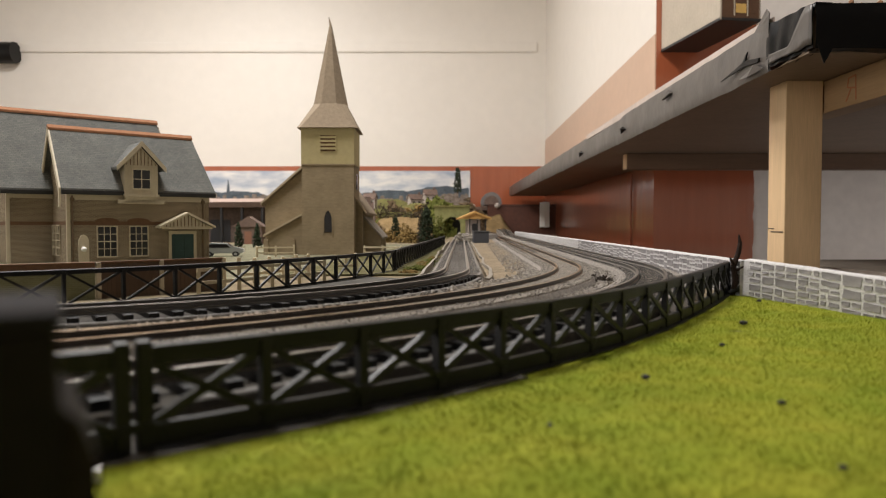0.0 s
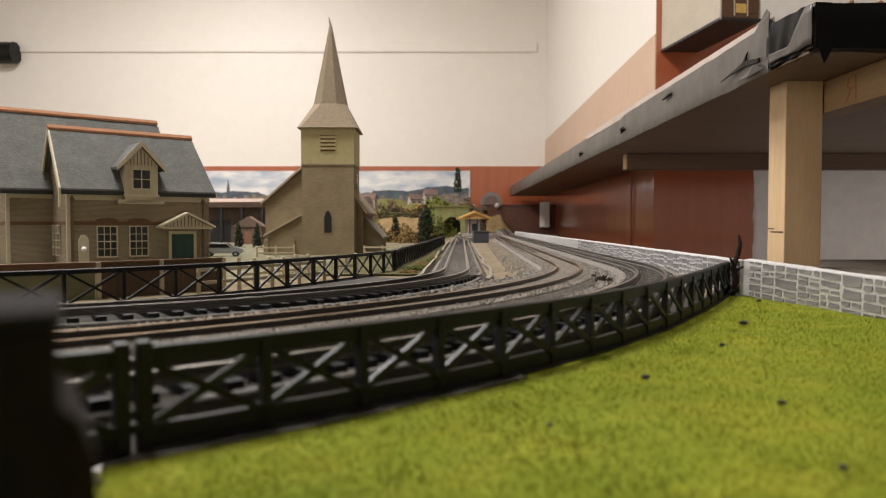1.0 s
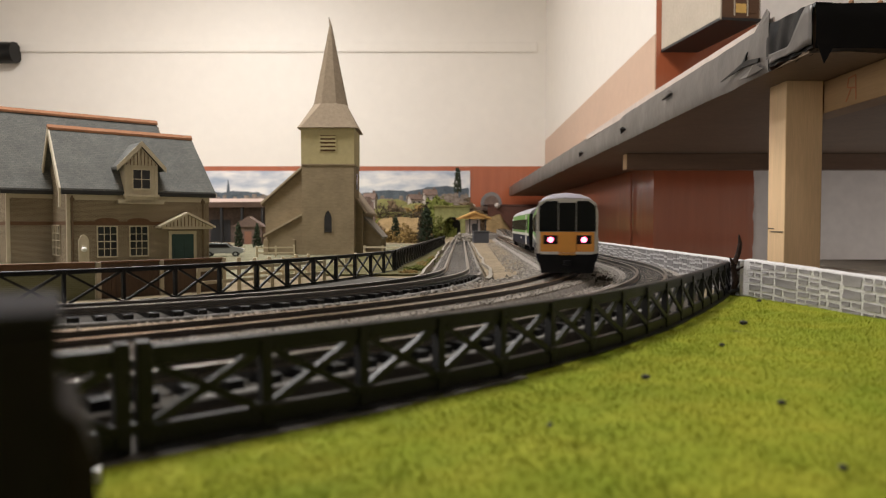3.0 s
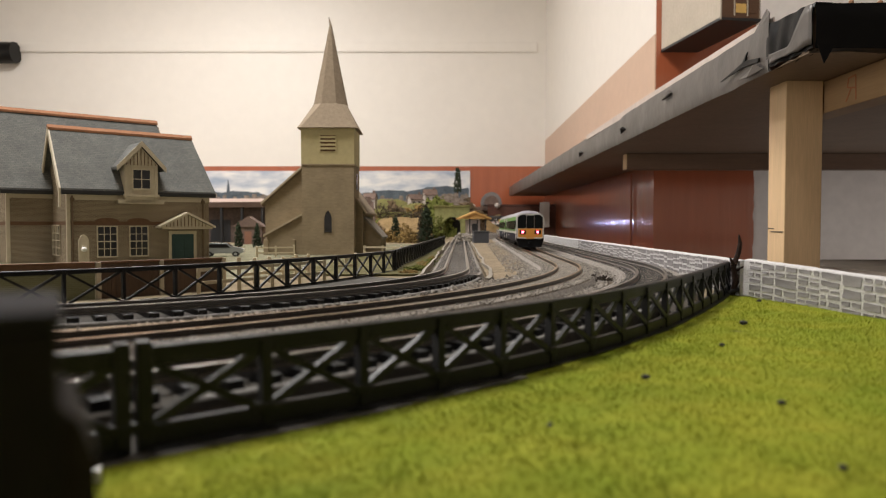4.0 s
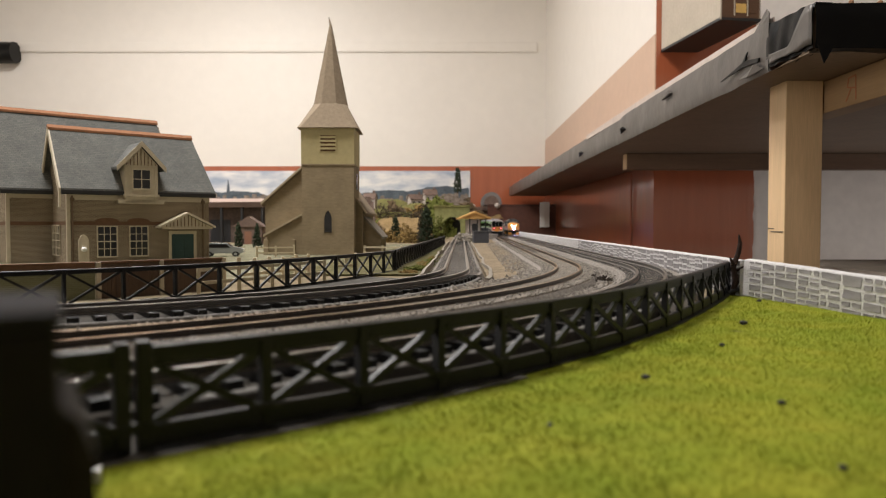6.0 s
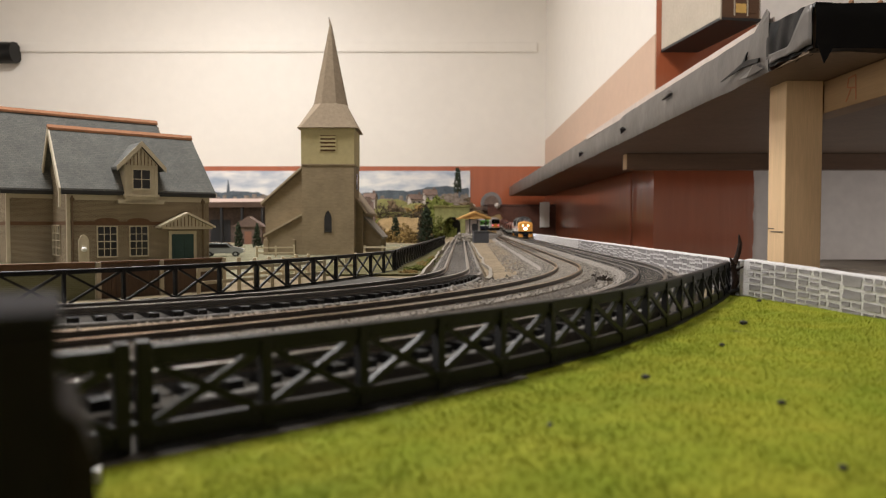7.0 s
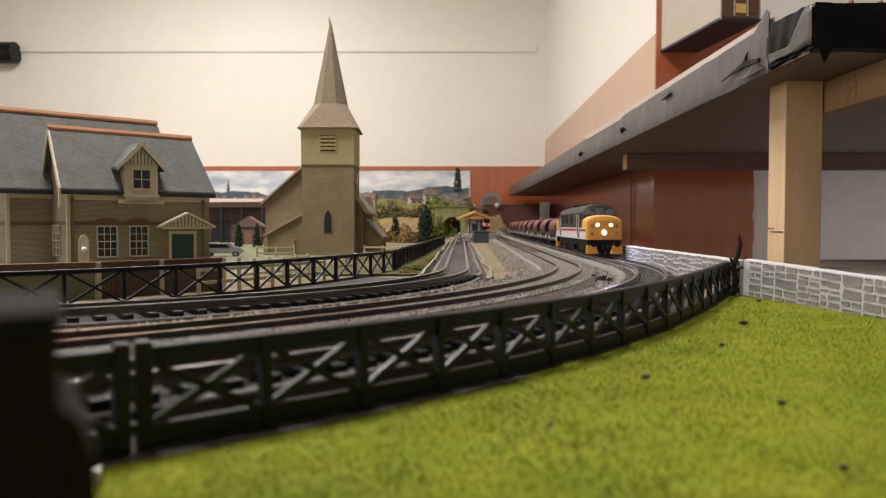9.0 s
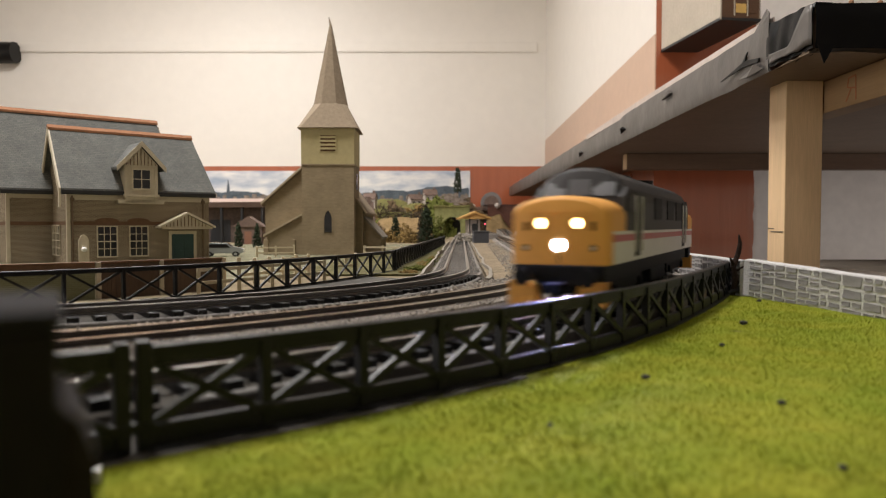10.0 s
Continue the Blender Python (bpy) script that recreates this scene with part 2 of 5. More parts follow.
# ---- the room ----
YF, XW, YC = 3453.0, 500.0, 1672.0
structure(part("floor", B(-3200, 2200, -2200, YF, -920, -900), M_CARPET), "dark brown carpet")
structure(part("ceiling", B(-3200, 2200, -2200, YF, 1500, 1520), M_CEIL), "white ceiling")
structure(part("wall_north", B(-3200, XW, YF, YF + 80, -900, 1500), M_CREAM), "cream painted wall above a red dado")
structure(part("wall_east", B(XW, XW + 90, YC, YF, -900, 1500), M_CREAM), "cream painted wall above a red dado")
structure(part("wall_breast", B(XW + 90, 2200, YC + 2, YC + 80, -900, 1500), M_PLASTER), "white plastered wall with red paint at its edge")
structure(part("wall_south", B(-3200, 2200, -2280, -2200, -900, 1500), M_CREAM), "cream painted wall")
# unseen wall, opened only for the assumed window's fill light
b = B(-3280, -3200, -2200, -850, -900, 1500)
box(b, -3280, -3200, 450, YF, -900, 1500)
box(b, -3280, -3200, -850, 450, -900, 60)
box(b, -3280, -3200, -850, 450, 1050, 1500)
structure(part("wall_west", b, M_CREAM), "cream painted wall, out of view, with an opening for a fill light")
# unseen wall with a low gap made for the recess fill light
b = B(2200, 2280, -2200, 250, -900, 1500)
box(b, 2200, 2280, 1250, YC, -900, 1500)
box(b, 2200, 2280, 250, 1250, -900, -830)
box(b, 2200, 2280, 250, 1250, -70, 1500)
structure(part("wall_recess", b, M_CREAM), "cream painted wall, out of view, with an opening for a fill light")
# red paint, a thin coat over the lower part of the walls
structure(part("dado_north", B(-3200, XW - 3, YF - 2, YF, -900, 330), M_RED), "terracotta red gloss paint on the wall")
structure(part("dado_east", B(XW - 3, XW, YC - 2, YF - 2, -900, 205), M_RED), "terracotta red gloss paint on the wall")
# above the shelf the wall is set in a flat peach instead of the red
structure(part("dado_east_upper", prism([(YC - 2, 205), (YF - 2, 205), (YF - 2, 455), (YC - 2, 490)], "x", XW - 3, XW), M_PEACH), "peach upper part of the wall")
random.seed(4)
edge = [(XW, -900)] + [(XW + 233 + random.uniform(-1.6, 1.6), -900 + k * 12) for k in range(125)] + [(XW, 600)]
structure(part("dado_breast", prism(edge, "y", YC - 2, YC + 0.5), M_RED), "terracotta red gloss paint with a ragged edge")
structure(part("wall_breast_end", B(XW, XW + 90, YC + 0.5, YC + 2, -900, 1500), M_CREAM))
cable = thing("cable_trunking", "white plastic cable trunking along the cream wall", "trunking")
part("cover", B(-2050, 455, YF - 9, YF - 0.5, 884, 926, bev=3), M_CREAM, cable)
part("channel", B(-2050, 455, YF - 7, YF - 0.5, 880, 884), M_CREAM, cable)
sensor = thing("wall_speaker", "small black wall speaker at the end of the trunking", "speaker")
smooth(part("case", rod((-2160, YF - 45, 868), (-2045, YF - 45, 868), 50, 24), M_BLACK, sensor))
part("bracket", B(-2120, -2080, YF - 30, YF, 840, 900, bev=3), M_BLACK, sensor)
# added dark board that stands in for the shade in the far corner
board = thing("end_board", "dark brown board added for the shade below the raised baseboard", "board", at(0, 3100, 0))
part("panel", B(195, 495, 0, 12, -2, 134, bev=1), mat("under_shelf_brown", (0.085, 0.03, 0.017), 0.7, var=0.3, scale=8), board)
part("edge_strip", B(195, 495, -2, 0, 126, 134, bev=0.5), mat("board_edge", (0.06, 0.022, 0.014), 0.7, var=0.3, scale=8), board)
plate = thing("wall_plate", "white plastic plate fixed to the brown board", "plate", at(0, 3090, 0))
part("cover_plate", B(424, 466, 0, 9.5, 34, 144, bev=2), M_WHITE, plate)
part("rib", B(443, 447, -3, 0, 44, 142, bev=0.5), M_WHITE, plate)
pipe = thing("wall_conduit", "red painted conduit on the red wall", "conduit")
part("tube", rod((XW - 8, 1850, -20), (XW - 8, 1850, 175), 2.5, 10), mat("red_matt_paint", (0.27, 0.085, 0.045), 0.6, var=0.1), pipe)

# ---- baseboard, ground, lawn ----
# the board ends at the back of the stone walls
structure(part("ground", prism([(-2200, -260), (306, -260), (226.2, 146), (176.3, 402), (259.5, 2481), (275, 2800), (495, 3040), (495, YF - 12), (-2200, YF - 12)], "z", -18, 0), M_GROUND), "brown scenic ground of the model railway")
structure(part("ground_front", B(395, 1200, -260, 880, -18, -2), mat("grey_board", (0.22, 0.185, 0.15), 0.7, var=0.3, scale=12)), "bare grey board")


def fence_line(s):
    f = min(1.0, max(0.0, (s + 330) / 150))
    return path((611.0 + 15 * f * f, 0.0, 9000.0, 500.0, CX, CY), s)


bm = bmesh.new()
prev = None
for i in range(70):
    a = 78 - i * 0.95
    ca, sa = math.cos(radians(a)), math.sin(radians(a))
    s = -611 * radians(a)
    f = min(1.0, max(0.0, (s + 330) / 150))
    # held back at the near end, leaving a dark strip along the fence
    r0 = 612.5 + 15 * f * f + 3.5 * min(1.0, max(0.0, (-s - 470) / 60))
    r1 = min((204.0 - CX) / ca, (CY + 250) / sa if sa > 0.05 else 9e9)
    ring = []
    for k in range(13):
        r = r0 + max(r1 - r0, 1.0) * k / 12
        x, y = CX + r * ca, CY - r * sa
        ring.append(bm.verts.new((x, y, 0.25 + 0.4 * noise.noise((x / 28, y / 28, 0)))))
    if prev:
        for k in range(12):
            bm.faces.new((prev[k], prev[k + 1], ring[k + 1], ring[k]))
    prev = ring
tagged(part("lawn", bm, M_LAWN), "bright green flocked grass mat", kind="structure")

rng = np.random.default_rng(5)
n = 170000
bx, by = rng.uniform(-75, 200, n), 95 + 330 * rng.random(n) ** 1.35
rr = np.hypot(bx - CX, by - CY)
edge = 3.5 * np.clip((611 * np.arctan2(CY - by, bx - CX) - 470) / 60, 0, 1)
keep = (rr > 614.0 + edge) & ((by < 330) | (rr > 622)) & (bx < np.where(by < 404, 168 + (404 - by) * 0.196, 168))
bx, by = bx[keep], by[keep]
n = len(bx)
ang, hgt = rng.uniform(0, math.tau, n), rng.uniform(0.45, 1.15, n)
lx, ly = rng.normal(0, 0.4, n), rng.normal(0, 0.4, n)
w = 0.13
bz = np.array([0.1 + 0.4 * noise.noise((x / 28, y / 28, 0)) for x, y in zip(bx, by)])
co = np.stack([np.stack([bx - w * np.cos(ang), by - w * np.sin(ang), bz], 1), np.stack([bx + w * np.cos(ang), by + w * np.sin(ang), bz], 1), np.stack([bx + lx, by + ly, bz + hgt], 1)], 1).reshape(-1, 3) * MM
me = bpy.data.meshes.new("grass")
me.from_pydata(co.tolist(), [], np.arange(3 * n).reshape(-1, 3).tolist())
me.materials.append(M_BLADE)
tagged(new("grass", me), "short bright green static grass fibres", "grass", kind="stuff")

# specks of dark scatter on the lawn
bm = bmesh.new()
for x, y, r in ((1318, 579, 1.5), (1280, 620, 0.9), (1145, 680, 1.1), (1388, 728, 0.9), (1345, 538, 1.1), (1362, 530, 0.9), (1330, 525, 1.2), (975, 770, 0.6), (1170, 588, 1.0), (1500, 850, 0.8)):
    Y = 40 * 1250 / (y - 400)
    X = (x - 784) / 1250 * Y
    bmesh.ops.create_icosphere(bm, subdivisions=1, radius=r, matrix=Matrix.Translation((X, Y, 1.6)) @ Matrix.Diagonal((1.2, 1, 0.7, 1)))
tagged(part("paper_scrap", prism([(-54.6, 107.5), (-52.4, 107), (-53.6, 110)], "z", 0.6, 2.4), M_WHITE), "torn white scrap of paper on the grass", "paper scrap")
tagged(part("scatter", bm, M_DARK), "dark crumbs of scatter on the grass", "scatter", kind="stuff")


# ---- track ----
def railway_track(label, T, s0, s1, rails, sleepers, beds, wide, pitch=8.6, near=300):
    """beds: stretches of track bed, each with its end, profile and material."""
    tr = thing("railway_track", label, "track", group="running lines")
    fn = lambda s: path(T, s)
    b0 = s0
    for end, profile, material in beds:
        part("track_bed", sweep(fn, profile, b0, end, climb=rise), material, tr)
        b0 = end
    for o in (-8.6, 8.6):
        part("rail", sweep(fn, [(o - 1.4, 7.0), (o + 1.4, 7.0), (o + 1.2, 7.5), (o + 0.45, 7.8), (o + 0.45, 9.0), (o + 0.8, 9.2), (o + 0.8, 9.9), (o - 0.8, 9.9), (o - 0.8, 9.2), (o - 0.45, 9.0), (o - 0.45, 7.8), (o - 1.2, 7.5)], s0, s1, climb=rise), rails, tr)
    sl = mesh_of("sleeper", B(-1.9, 1.9, -16, 16, 4.6, 7.0), sleepers)
    rest = bmesh.new()
    k = 0
    s = s0 + 4
    while s < s1:
        x, y, h = path(T, s)
        if -560 < s and k < near:
            piece("sleeper", sl, tr, at(x, y, rise(s), h))
            k += 1
        else:
            b0 = len(rest.verts)
            box(rest, -1.9, 1.9, -16, 16, 4.6, 7.0)
            rest.verts.ensure_lookup_table()
            for v in rest.verts[b0:]:
                c, sn = math.cos(radians(h)), math.sin(radians(h))
                v.co = (x + c * v.co.x - sn * v.co.y, y + sn * v.co.x + c * v.co.y, v.co.z + rise(s))
        s += pitch
    tagged(part("sleepers", rest, sleepers, tr), "more sleepers", kind="stuff")
    return tr


M_GREYBED = mat("grey_ballast", (0.245, 0.22, 0.195), 0.95, var=0.45, scale=350, bump=1.0, bscale=900)
FOAM = [(-21.5, 0), (21.5, 0), (19.2, 4.7), (-19, 4.7)]
STONY = [(-26, 0), (26, 0), (20, 6.9), (-20, 6.9)]
railway_track("dark steel rails on black sleepers and grey foam bed", T_C, -900, 3100, M_RAIL, M_SLEEPER, [(-300, [(-21.5, 0), (19.6, 0), (19.2, 4.7), (-19, 4.7)], M_FOAM), (3100, [(-24, 0), (26, 0), (21, 6.8), (-20, 6.8)], M_GREYBED)], 17.5)
railway_track("rusty rails on ballasted brown sleepers", T_B, -1950, 2700, M_RUST, M_SLEEPER_B, [(2700, STONY, M_GREYBED)], 22)
railway_track("dark steel rails on black sleepers and grey foam bed", T_A, -520, 1750, M_RAIL, M_SLEEPER, [(-40, FOAM, M_FOAM), (1750, [(-21.5, 0), (21.5, 0), (18, 6.9), (-18, 6.9)], M_GREYBED)], 17.5)


M_INFILL = mat("packed_ballast", (0.20, 0.175, 0.145), 0.95, var=0.6, scale=300, bump=1.0, bscale=900)
infill = thing("packed_ballast", "packed brown ballast between the rusty rails", "ballast")
for o0, o1 in ((-7.3, 7.3), (-19.5, -10.0), (10.0, 19.0)):
    part("bed", sweep(lambda s: path(T_B, s), [(o0 - 0.6, 6.6), (o1 + 0.6, 6.6), (o1, 7.7), (o0, 7.7)], -700, 240, 10), M_INFILL, infill)


def strip(f0, f1, z0, z1, n=70):
    """Ground between two lines, each given from 0 to 1."""
    bm = bmesh.new()
    prev = None
    for i in range(n + 1):
        a, b = f0(i / n), f1(i / n)
        ring = [bm.verts.new((a[0], a[1], 0.1)), bm.verts.new((b[0], b[1], 0.1)), bm.verts.new((b[0], b[1], z1)), bm.verts.new((a[0], a[1], z0))]
        if prev:
            for k in range(4):
                j = (k + 1) % 4
                bm.faces.new((prev[k], prev[j], ring[j], ring[k]))
        else:
            bm.faces.new(ring)
        prev = ring
    bm.faces.new(prev)
    return bm


structure(part("cess", strip(lambda u: path(T_A, -420 + 1900 * u, 22), lambda u: path(T_B, -560 + 2000 * u, -25), 4.0, 4.0), M_SOIL), "sandy brown soil between the tracks")
structure(part("six_foot", sweep(lambda s: path(T_B, s), [(23, 0.2), (29, 0.2), (29, 4.6), (23, 4.6)], -800, 1900), M_GREYBED), "grey ballast between the tracks")
structure(part("verge_strip", sweep(lambda s: path(T_C, s), [(22, 0.2), (28, 0.2), (28, 4.2), (22, 4.8)], -230, 1850), M_GREYBED), "grey ballast beside the stone wall")
# widened past the fence foot, where its dark grey also paints the shade
structure(part("underlay", sweep(lambda s: path(T_C, s), [(19.7, 0.1), (36.5, 0.1), (36.5, 0.5), (19.7, 0.5)], -900, -440), M_FOAM), "dark grey underlay beside the track")
structure(part("underlay_far", sweep(lambda s: path(T_C, s), [(19.7, 0.1), (29.5, 0.1), (29.5, 0.5), (19.7, 0.5)], -440, -240), M_FOAM), "dark grey underlay beside the track")
structure(part("kerb", sweep(lambda s: path(T_A, s, 3.2 * noise.noise((s / 90, 1, 0)) + 2), [(21.5, 0), (24, 0), (24, 6.0), (21.5, 6.6)], -60, 1100), M_EDGE), "pale edging strip along the track")
structure(part("kerb_inner", sweep(lambda s: path(T_A, s, 3.2 * noise.noise((s / 90, 6, 0)) - 2), [(-24, 0), (-21.5, 0), (-21.5, 6.6), (-24, 6.0)], -60, 1100), M_EDGE), "pale edging strip along the track")
M_LIT_EDGE = mat("lit_shoulder", (0.16, 0.15, 0.138), 0.7, var=0.55, scale=110, bump=0.6, bscale=500)
M_STRIP = mat("grey_strip", (0.085, 0.08, 0.072), 0.95, var=0.4, scale=90, bump=0.4, spec=0.25)

# pale strips paint the light that the outer edge of the foam bed catches
for T, end in ((T_A, -40), (T_C, -300)):
    structure(part("bed_shoulder", sweep(lambda s: path(T, s, 0.5 * noise.noise((s / 14, 2, 0))), [(16.6, 4.5), (19.0, 4.5), (18.6, 5.2), (16.8, 5.2)], -520, end, 5), M_LIT_EDGE), "pale strip for the light on the track bed's edge")

# ballast chips
rng = np.random.default_rng(8)
oct_v = np.array([(1, 0, 0), (-1, 0, 0), (0, 1, 0), (0, -1, 0), (0, 0, 1), (0, 0, -1)], float)
oct_f = np.array([(0, 2, 4), (2, 1, 4), (1, 3, 4), (3, 0, 4), (2, 0, 5), (1, 2, 5), (3, 1, 5), (0, 3, 5)])
vs, fs = [], []
k = 0


def chip(T, s, o, z, r):
    global k
    if abs(abs(o) - 8.6) < 1.5 + r and not (T is T_B and -11 < o < -6 and s < -120 and rng.random() < 0.75):
        return
    x, y, h = path(T, s, o)
    q = Euler(rng.uniform(0, 6, 3)).to_matrix()
    shape = oct_v * rng.uniform(0.55, 1.2, (6, 1)) * r
    vs.append(shape @ np.array(q).T + (x, y, z + r * 0.35))
    fs.append(oct_f + 6 * k)
    k += 1


while k < 19500:
    s = rng.uniform(-620, 260) if rng.random() < 0.8 else rng.uniform(260, 900)
    pick = rng.random()
    if pick < 0.33:
        o = rng.uniform(-52, -9.6) if s < -150 else rng.normal(-19, 6)
    elif pick < 0.55:
        o = rng.normal(-27, 6) if s < -60 else rng.uniform(-48, -10)
    elif pick < 0.8:
        o = rng.uniform(9.6, 31)
    else:
        o = rng.uniform(-7.2, 7.2)
    chip(T_B, s, o, (7.5 if s < 240 else 6.9) if abs(o) < 20 else 4.6 if o > 0 else 4.0, rng.uniform(0.35, 0.95) * (0.6 if abs(o) < 8 else 1.55 if o < -22 and s < 0 else 1.0))
while k < 23000:
    o = rng.uniform(-24, 27)
    chip(T_C, rng.uniform(-300, 700), o, 6.8 if abs(o) < 19 else 4.4, rng.uniform(0.25, 0.6))
while k < 24500:
    chip(T_A, rng.uniform(-40, 700), rng.uniform(-20, 20), 6.9, rng.uniform(0.3, 0.7))
me = bpy.data.meshes.new("ballast")
me.from_pydata((np.concatenate(vs) * MM).tolist(), [], np.concatenate(fs).tolist())
me.materials.append(M_CHIP)
tagged(new("ballast", me), "loose grey and tan ballast chips beside the rusty track", "ballast", kind="stuff")


def clumps(fn, n, size, seed):
    """Many small leaf tufts; fn(r) gives a place."""
    r = np.random.default_rng(seed)
    vs, fs = [], []
    for k in range(n):
        p = np.array(fn(r))
        q = np.array(Euler(r.uniform(0, 6.3, 3)).to_matrix())
        sh = oct_v * r.uniform(0.4, 1.3, (6, 1)) * size * r.uniform(0.6, 1.3)
        vs.append(sh @ q.T + p)
        fs.append(oct_f + 6 * k)
    bm = bmesh.new()
    me = bpy.data.meshes.new("t")
    me.from_pydata(np.concatenate(vs).tolist(), [], np.concatenate(fs).tolist())
    bm.from_mesh(me)
    bpy.data.meshes.remove(me)
    return bm


heap = thing("debris_heap", "small heap of dark brown debris beside the track", "debris", at(99, 458, 4.2))
part("crumbs", clumps(lambda r: (r.normal(0, 4.5), r.normal(0, 9), abs(r.normal(0, 1.6))), 46, 1.7, 91), M_SLEEPER_B, heap)
part("stones_pale", clumps(lambda r: (r.normal(-6, 5), r.normal(4, 12), abs(r.normal(0, 1.0))), 40, 1.5, 92), M_CHIP, heap)


# ---- lattice fences ----
def lattice_fence(label, fn, s0, count, pitch=24.5, top=19.0, low=2.0, cap=2.4, slim=0.75):
    fe = thing("lattice_fence", label, "fence", group="lattice fences")
    s1 = s0 + count * pitch
    part("top_rail", sweep(fn, [(-1.5, top - 0.9), (-0.6, top - 0.9), (-0.6, top - cap), (0.9, top - cap), (0.9, top - 0.9), (1.5, top - 0.9), (1.5, top - 0.15), (1.2, top), (-1.2, top), (-1.5, top - 0.15)], s0, s1, 12), M_BLACK, fe)
    part("bottom_rail", sweep(fn, [(-1.4, 0), (1.5 + low * 0.3, 0), (1.5 + low * 0.3, 0.9), (1.0, 1.1), (1.0, low - 0.3), (0.7, low), (-0.6, low), (-0.6, 0.9), (-1.4, 0.9)], s0, s1, 12), M_BLACK, fe)
    post = mesh_of("post", B(-1.1 * slim, 1.1 * slim, -1.5, 1.0, 0.5, top - 0.5, bev=0.25), M_BLACK)
    # the rear brace has a roof-shaped section, the front one a bolted foot
    rear = bmesh.new()
    span = top - cap - low + 0.4
    n = math.hypot(pitch - 2.8, span)
    prism([(-0.5, -0.95 * slim), (0.45, -0.95 * slim), (0.45, 0.95 * slim), (-0.5, 0.7 * slim)], "x", 0, n, rear)
    tilt = math.atan2(span, pitch - 2.8)
    bmesh.ops.rotate(rear, verts=rear.verts, cent=(0, 0, 0), matrix=Matrix.Rotation(-tilt, 3, "Y"))
    bmesh.ops.translate(rear, verts=rear.verts, vec=(1.4, 0.3, low - 0.2))
    b1 = mesh_of("brace", rear, M_BLACK_LIT)
    b2 = mesh_of("brace", beam((1.2, -1.0, top - cap + 0.4), (pitch - 1.2, -1.3, low - 0.4), 0.9, 1.5 * slim), M_BLACK)
    boss = mesh_of("gusset", B(-2.6 * slim, 1.6 * slim, -1.9, 0.6, low - 1.0, low + 0.8, bev=0.4), M_BLACK)
    for k in range(count + 1):
        x, y, h = fn(s0 + k * pitch)
        piece("post", post, fe, at(x, y, 0, h))
        piece("gusset", boss, fe, at(x, y, 0, h))
        if k < count:
            x2, y2, _ = fn(s0 + (k + 1) * pitch)
            m = at(x, y, 0, math.degrees(math.atan2(y2 - y, x2 - x)))
            piece("brace", b1, fe, m)
            piece("brace", b2, fe, m)
    return fe


near_fence = lattice_fence("black plastic lattice fence beside the green lawn", fence_line, -559.5, 16, 22.7, low=5.0, cap=3.6, slim=1.0)
outer = lattice_fence("black plastic lattice fence beside the tracks", fence_line, -563.2 - 22.7 * 3, 3, 22.7, low=5.0, cap=3.6, slim=1.0)
for fe, s in ((near_fence, -559.5), (outer, -563.2)):
    x, y, h = fence_line(s)
    part("end_post", B(-1.35, 1.35, -1.7, 1.4, 0, 19.9, bev=0.4), M_BLACK, fe, m=at(x, y, 0, h))


def inner_line(s):
    f = min(1.0, max(0.0, (s + 170) / 170))
    return path((362.0 + 20 * f * f, 0.0, 9000.0, 500.0, CX, CY), s)


lattice_fence("black plastic lattice fence inside the curve", inner_line, -330.8, 12, 27.8)


structure(part("walkway", strip(lambda u: inner_line(-560 + 500 * u), lambda u: path(T_A, -520 + 490 * u, -21.6), 0.5, 2.6), M_STRIP), "dark grey lineside strip inside the curve")
structure(part("lineside_board", sweep(lambda s: path(T_A, s), [(-31, 1.0), (-27, 1.0), (-27, 3.4), (-31, 3.4)], -470, -110), M_STRIP), "thin dark grey lineside board")


def far_inner(s):
    pts = [(-42, 612), (-40, 700), (-26, 909), (6, 1560)]
    for (x0, y0), (x1, y1) in zip(pts, pts[1:]):
        n = math.hypot(x1 - x0, y1 - y0)
        if s <= n or (x1, y1) == pts[-1]:
            return x0 + (x1 - x0) * s / n, y0 + (y1 - y0) * s / n, math.degrees(math.atan2(y1 - y0, x1 - x0))
        s -= n


lattice_fence("black plastic lattice fence along the straight track", far_inner, 2, 36)
structure(part("verge", prism([(-130, 560), (-5, 560), (4, 900), (10, 1500), (-60, 1500)], "z", 0.2, 1.6), M_MEADOW), "dull green grass verge")

# ---- stone walls ----
random.seed(12)
alike = []
for i in range(16):
    b = bmesh.new()
    j = lambda: random.uniform(-0.05, 0.05)
    pts = [(-0.5 + j(), -0.5 + j()), (j() * 3, -0.5 + j()), (0.5 + j(), -0.5 + j()), (0.5 + j(), j() * 3), (0.5 + j(), 0.5 + j()), (j() * 3, 0.5 + j()), (-0.5 + j(), 0.5 + j()), (-0.5 + j(), j() * 3)]
    if i % 3 == 0:
        pts[2] = (0.36, -0.5 + j())
        pts.insert(3, (0.5, -0.3 + j()))
    prism(pts, "x", -0.42, 0.3, b)
    for v in b.verts:
        if v.co.x < 0:
            v.co.x += random.uniform(0, 0.3)
            v.co.y *= 0.93
            v.co.z *= 0.9
    alike.append(mesh_of("stone", b, M_STONE))


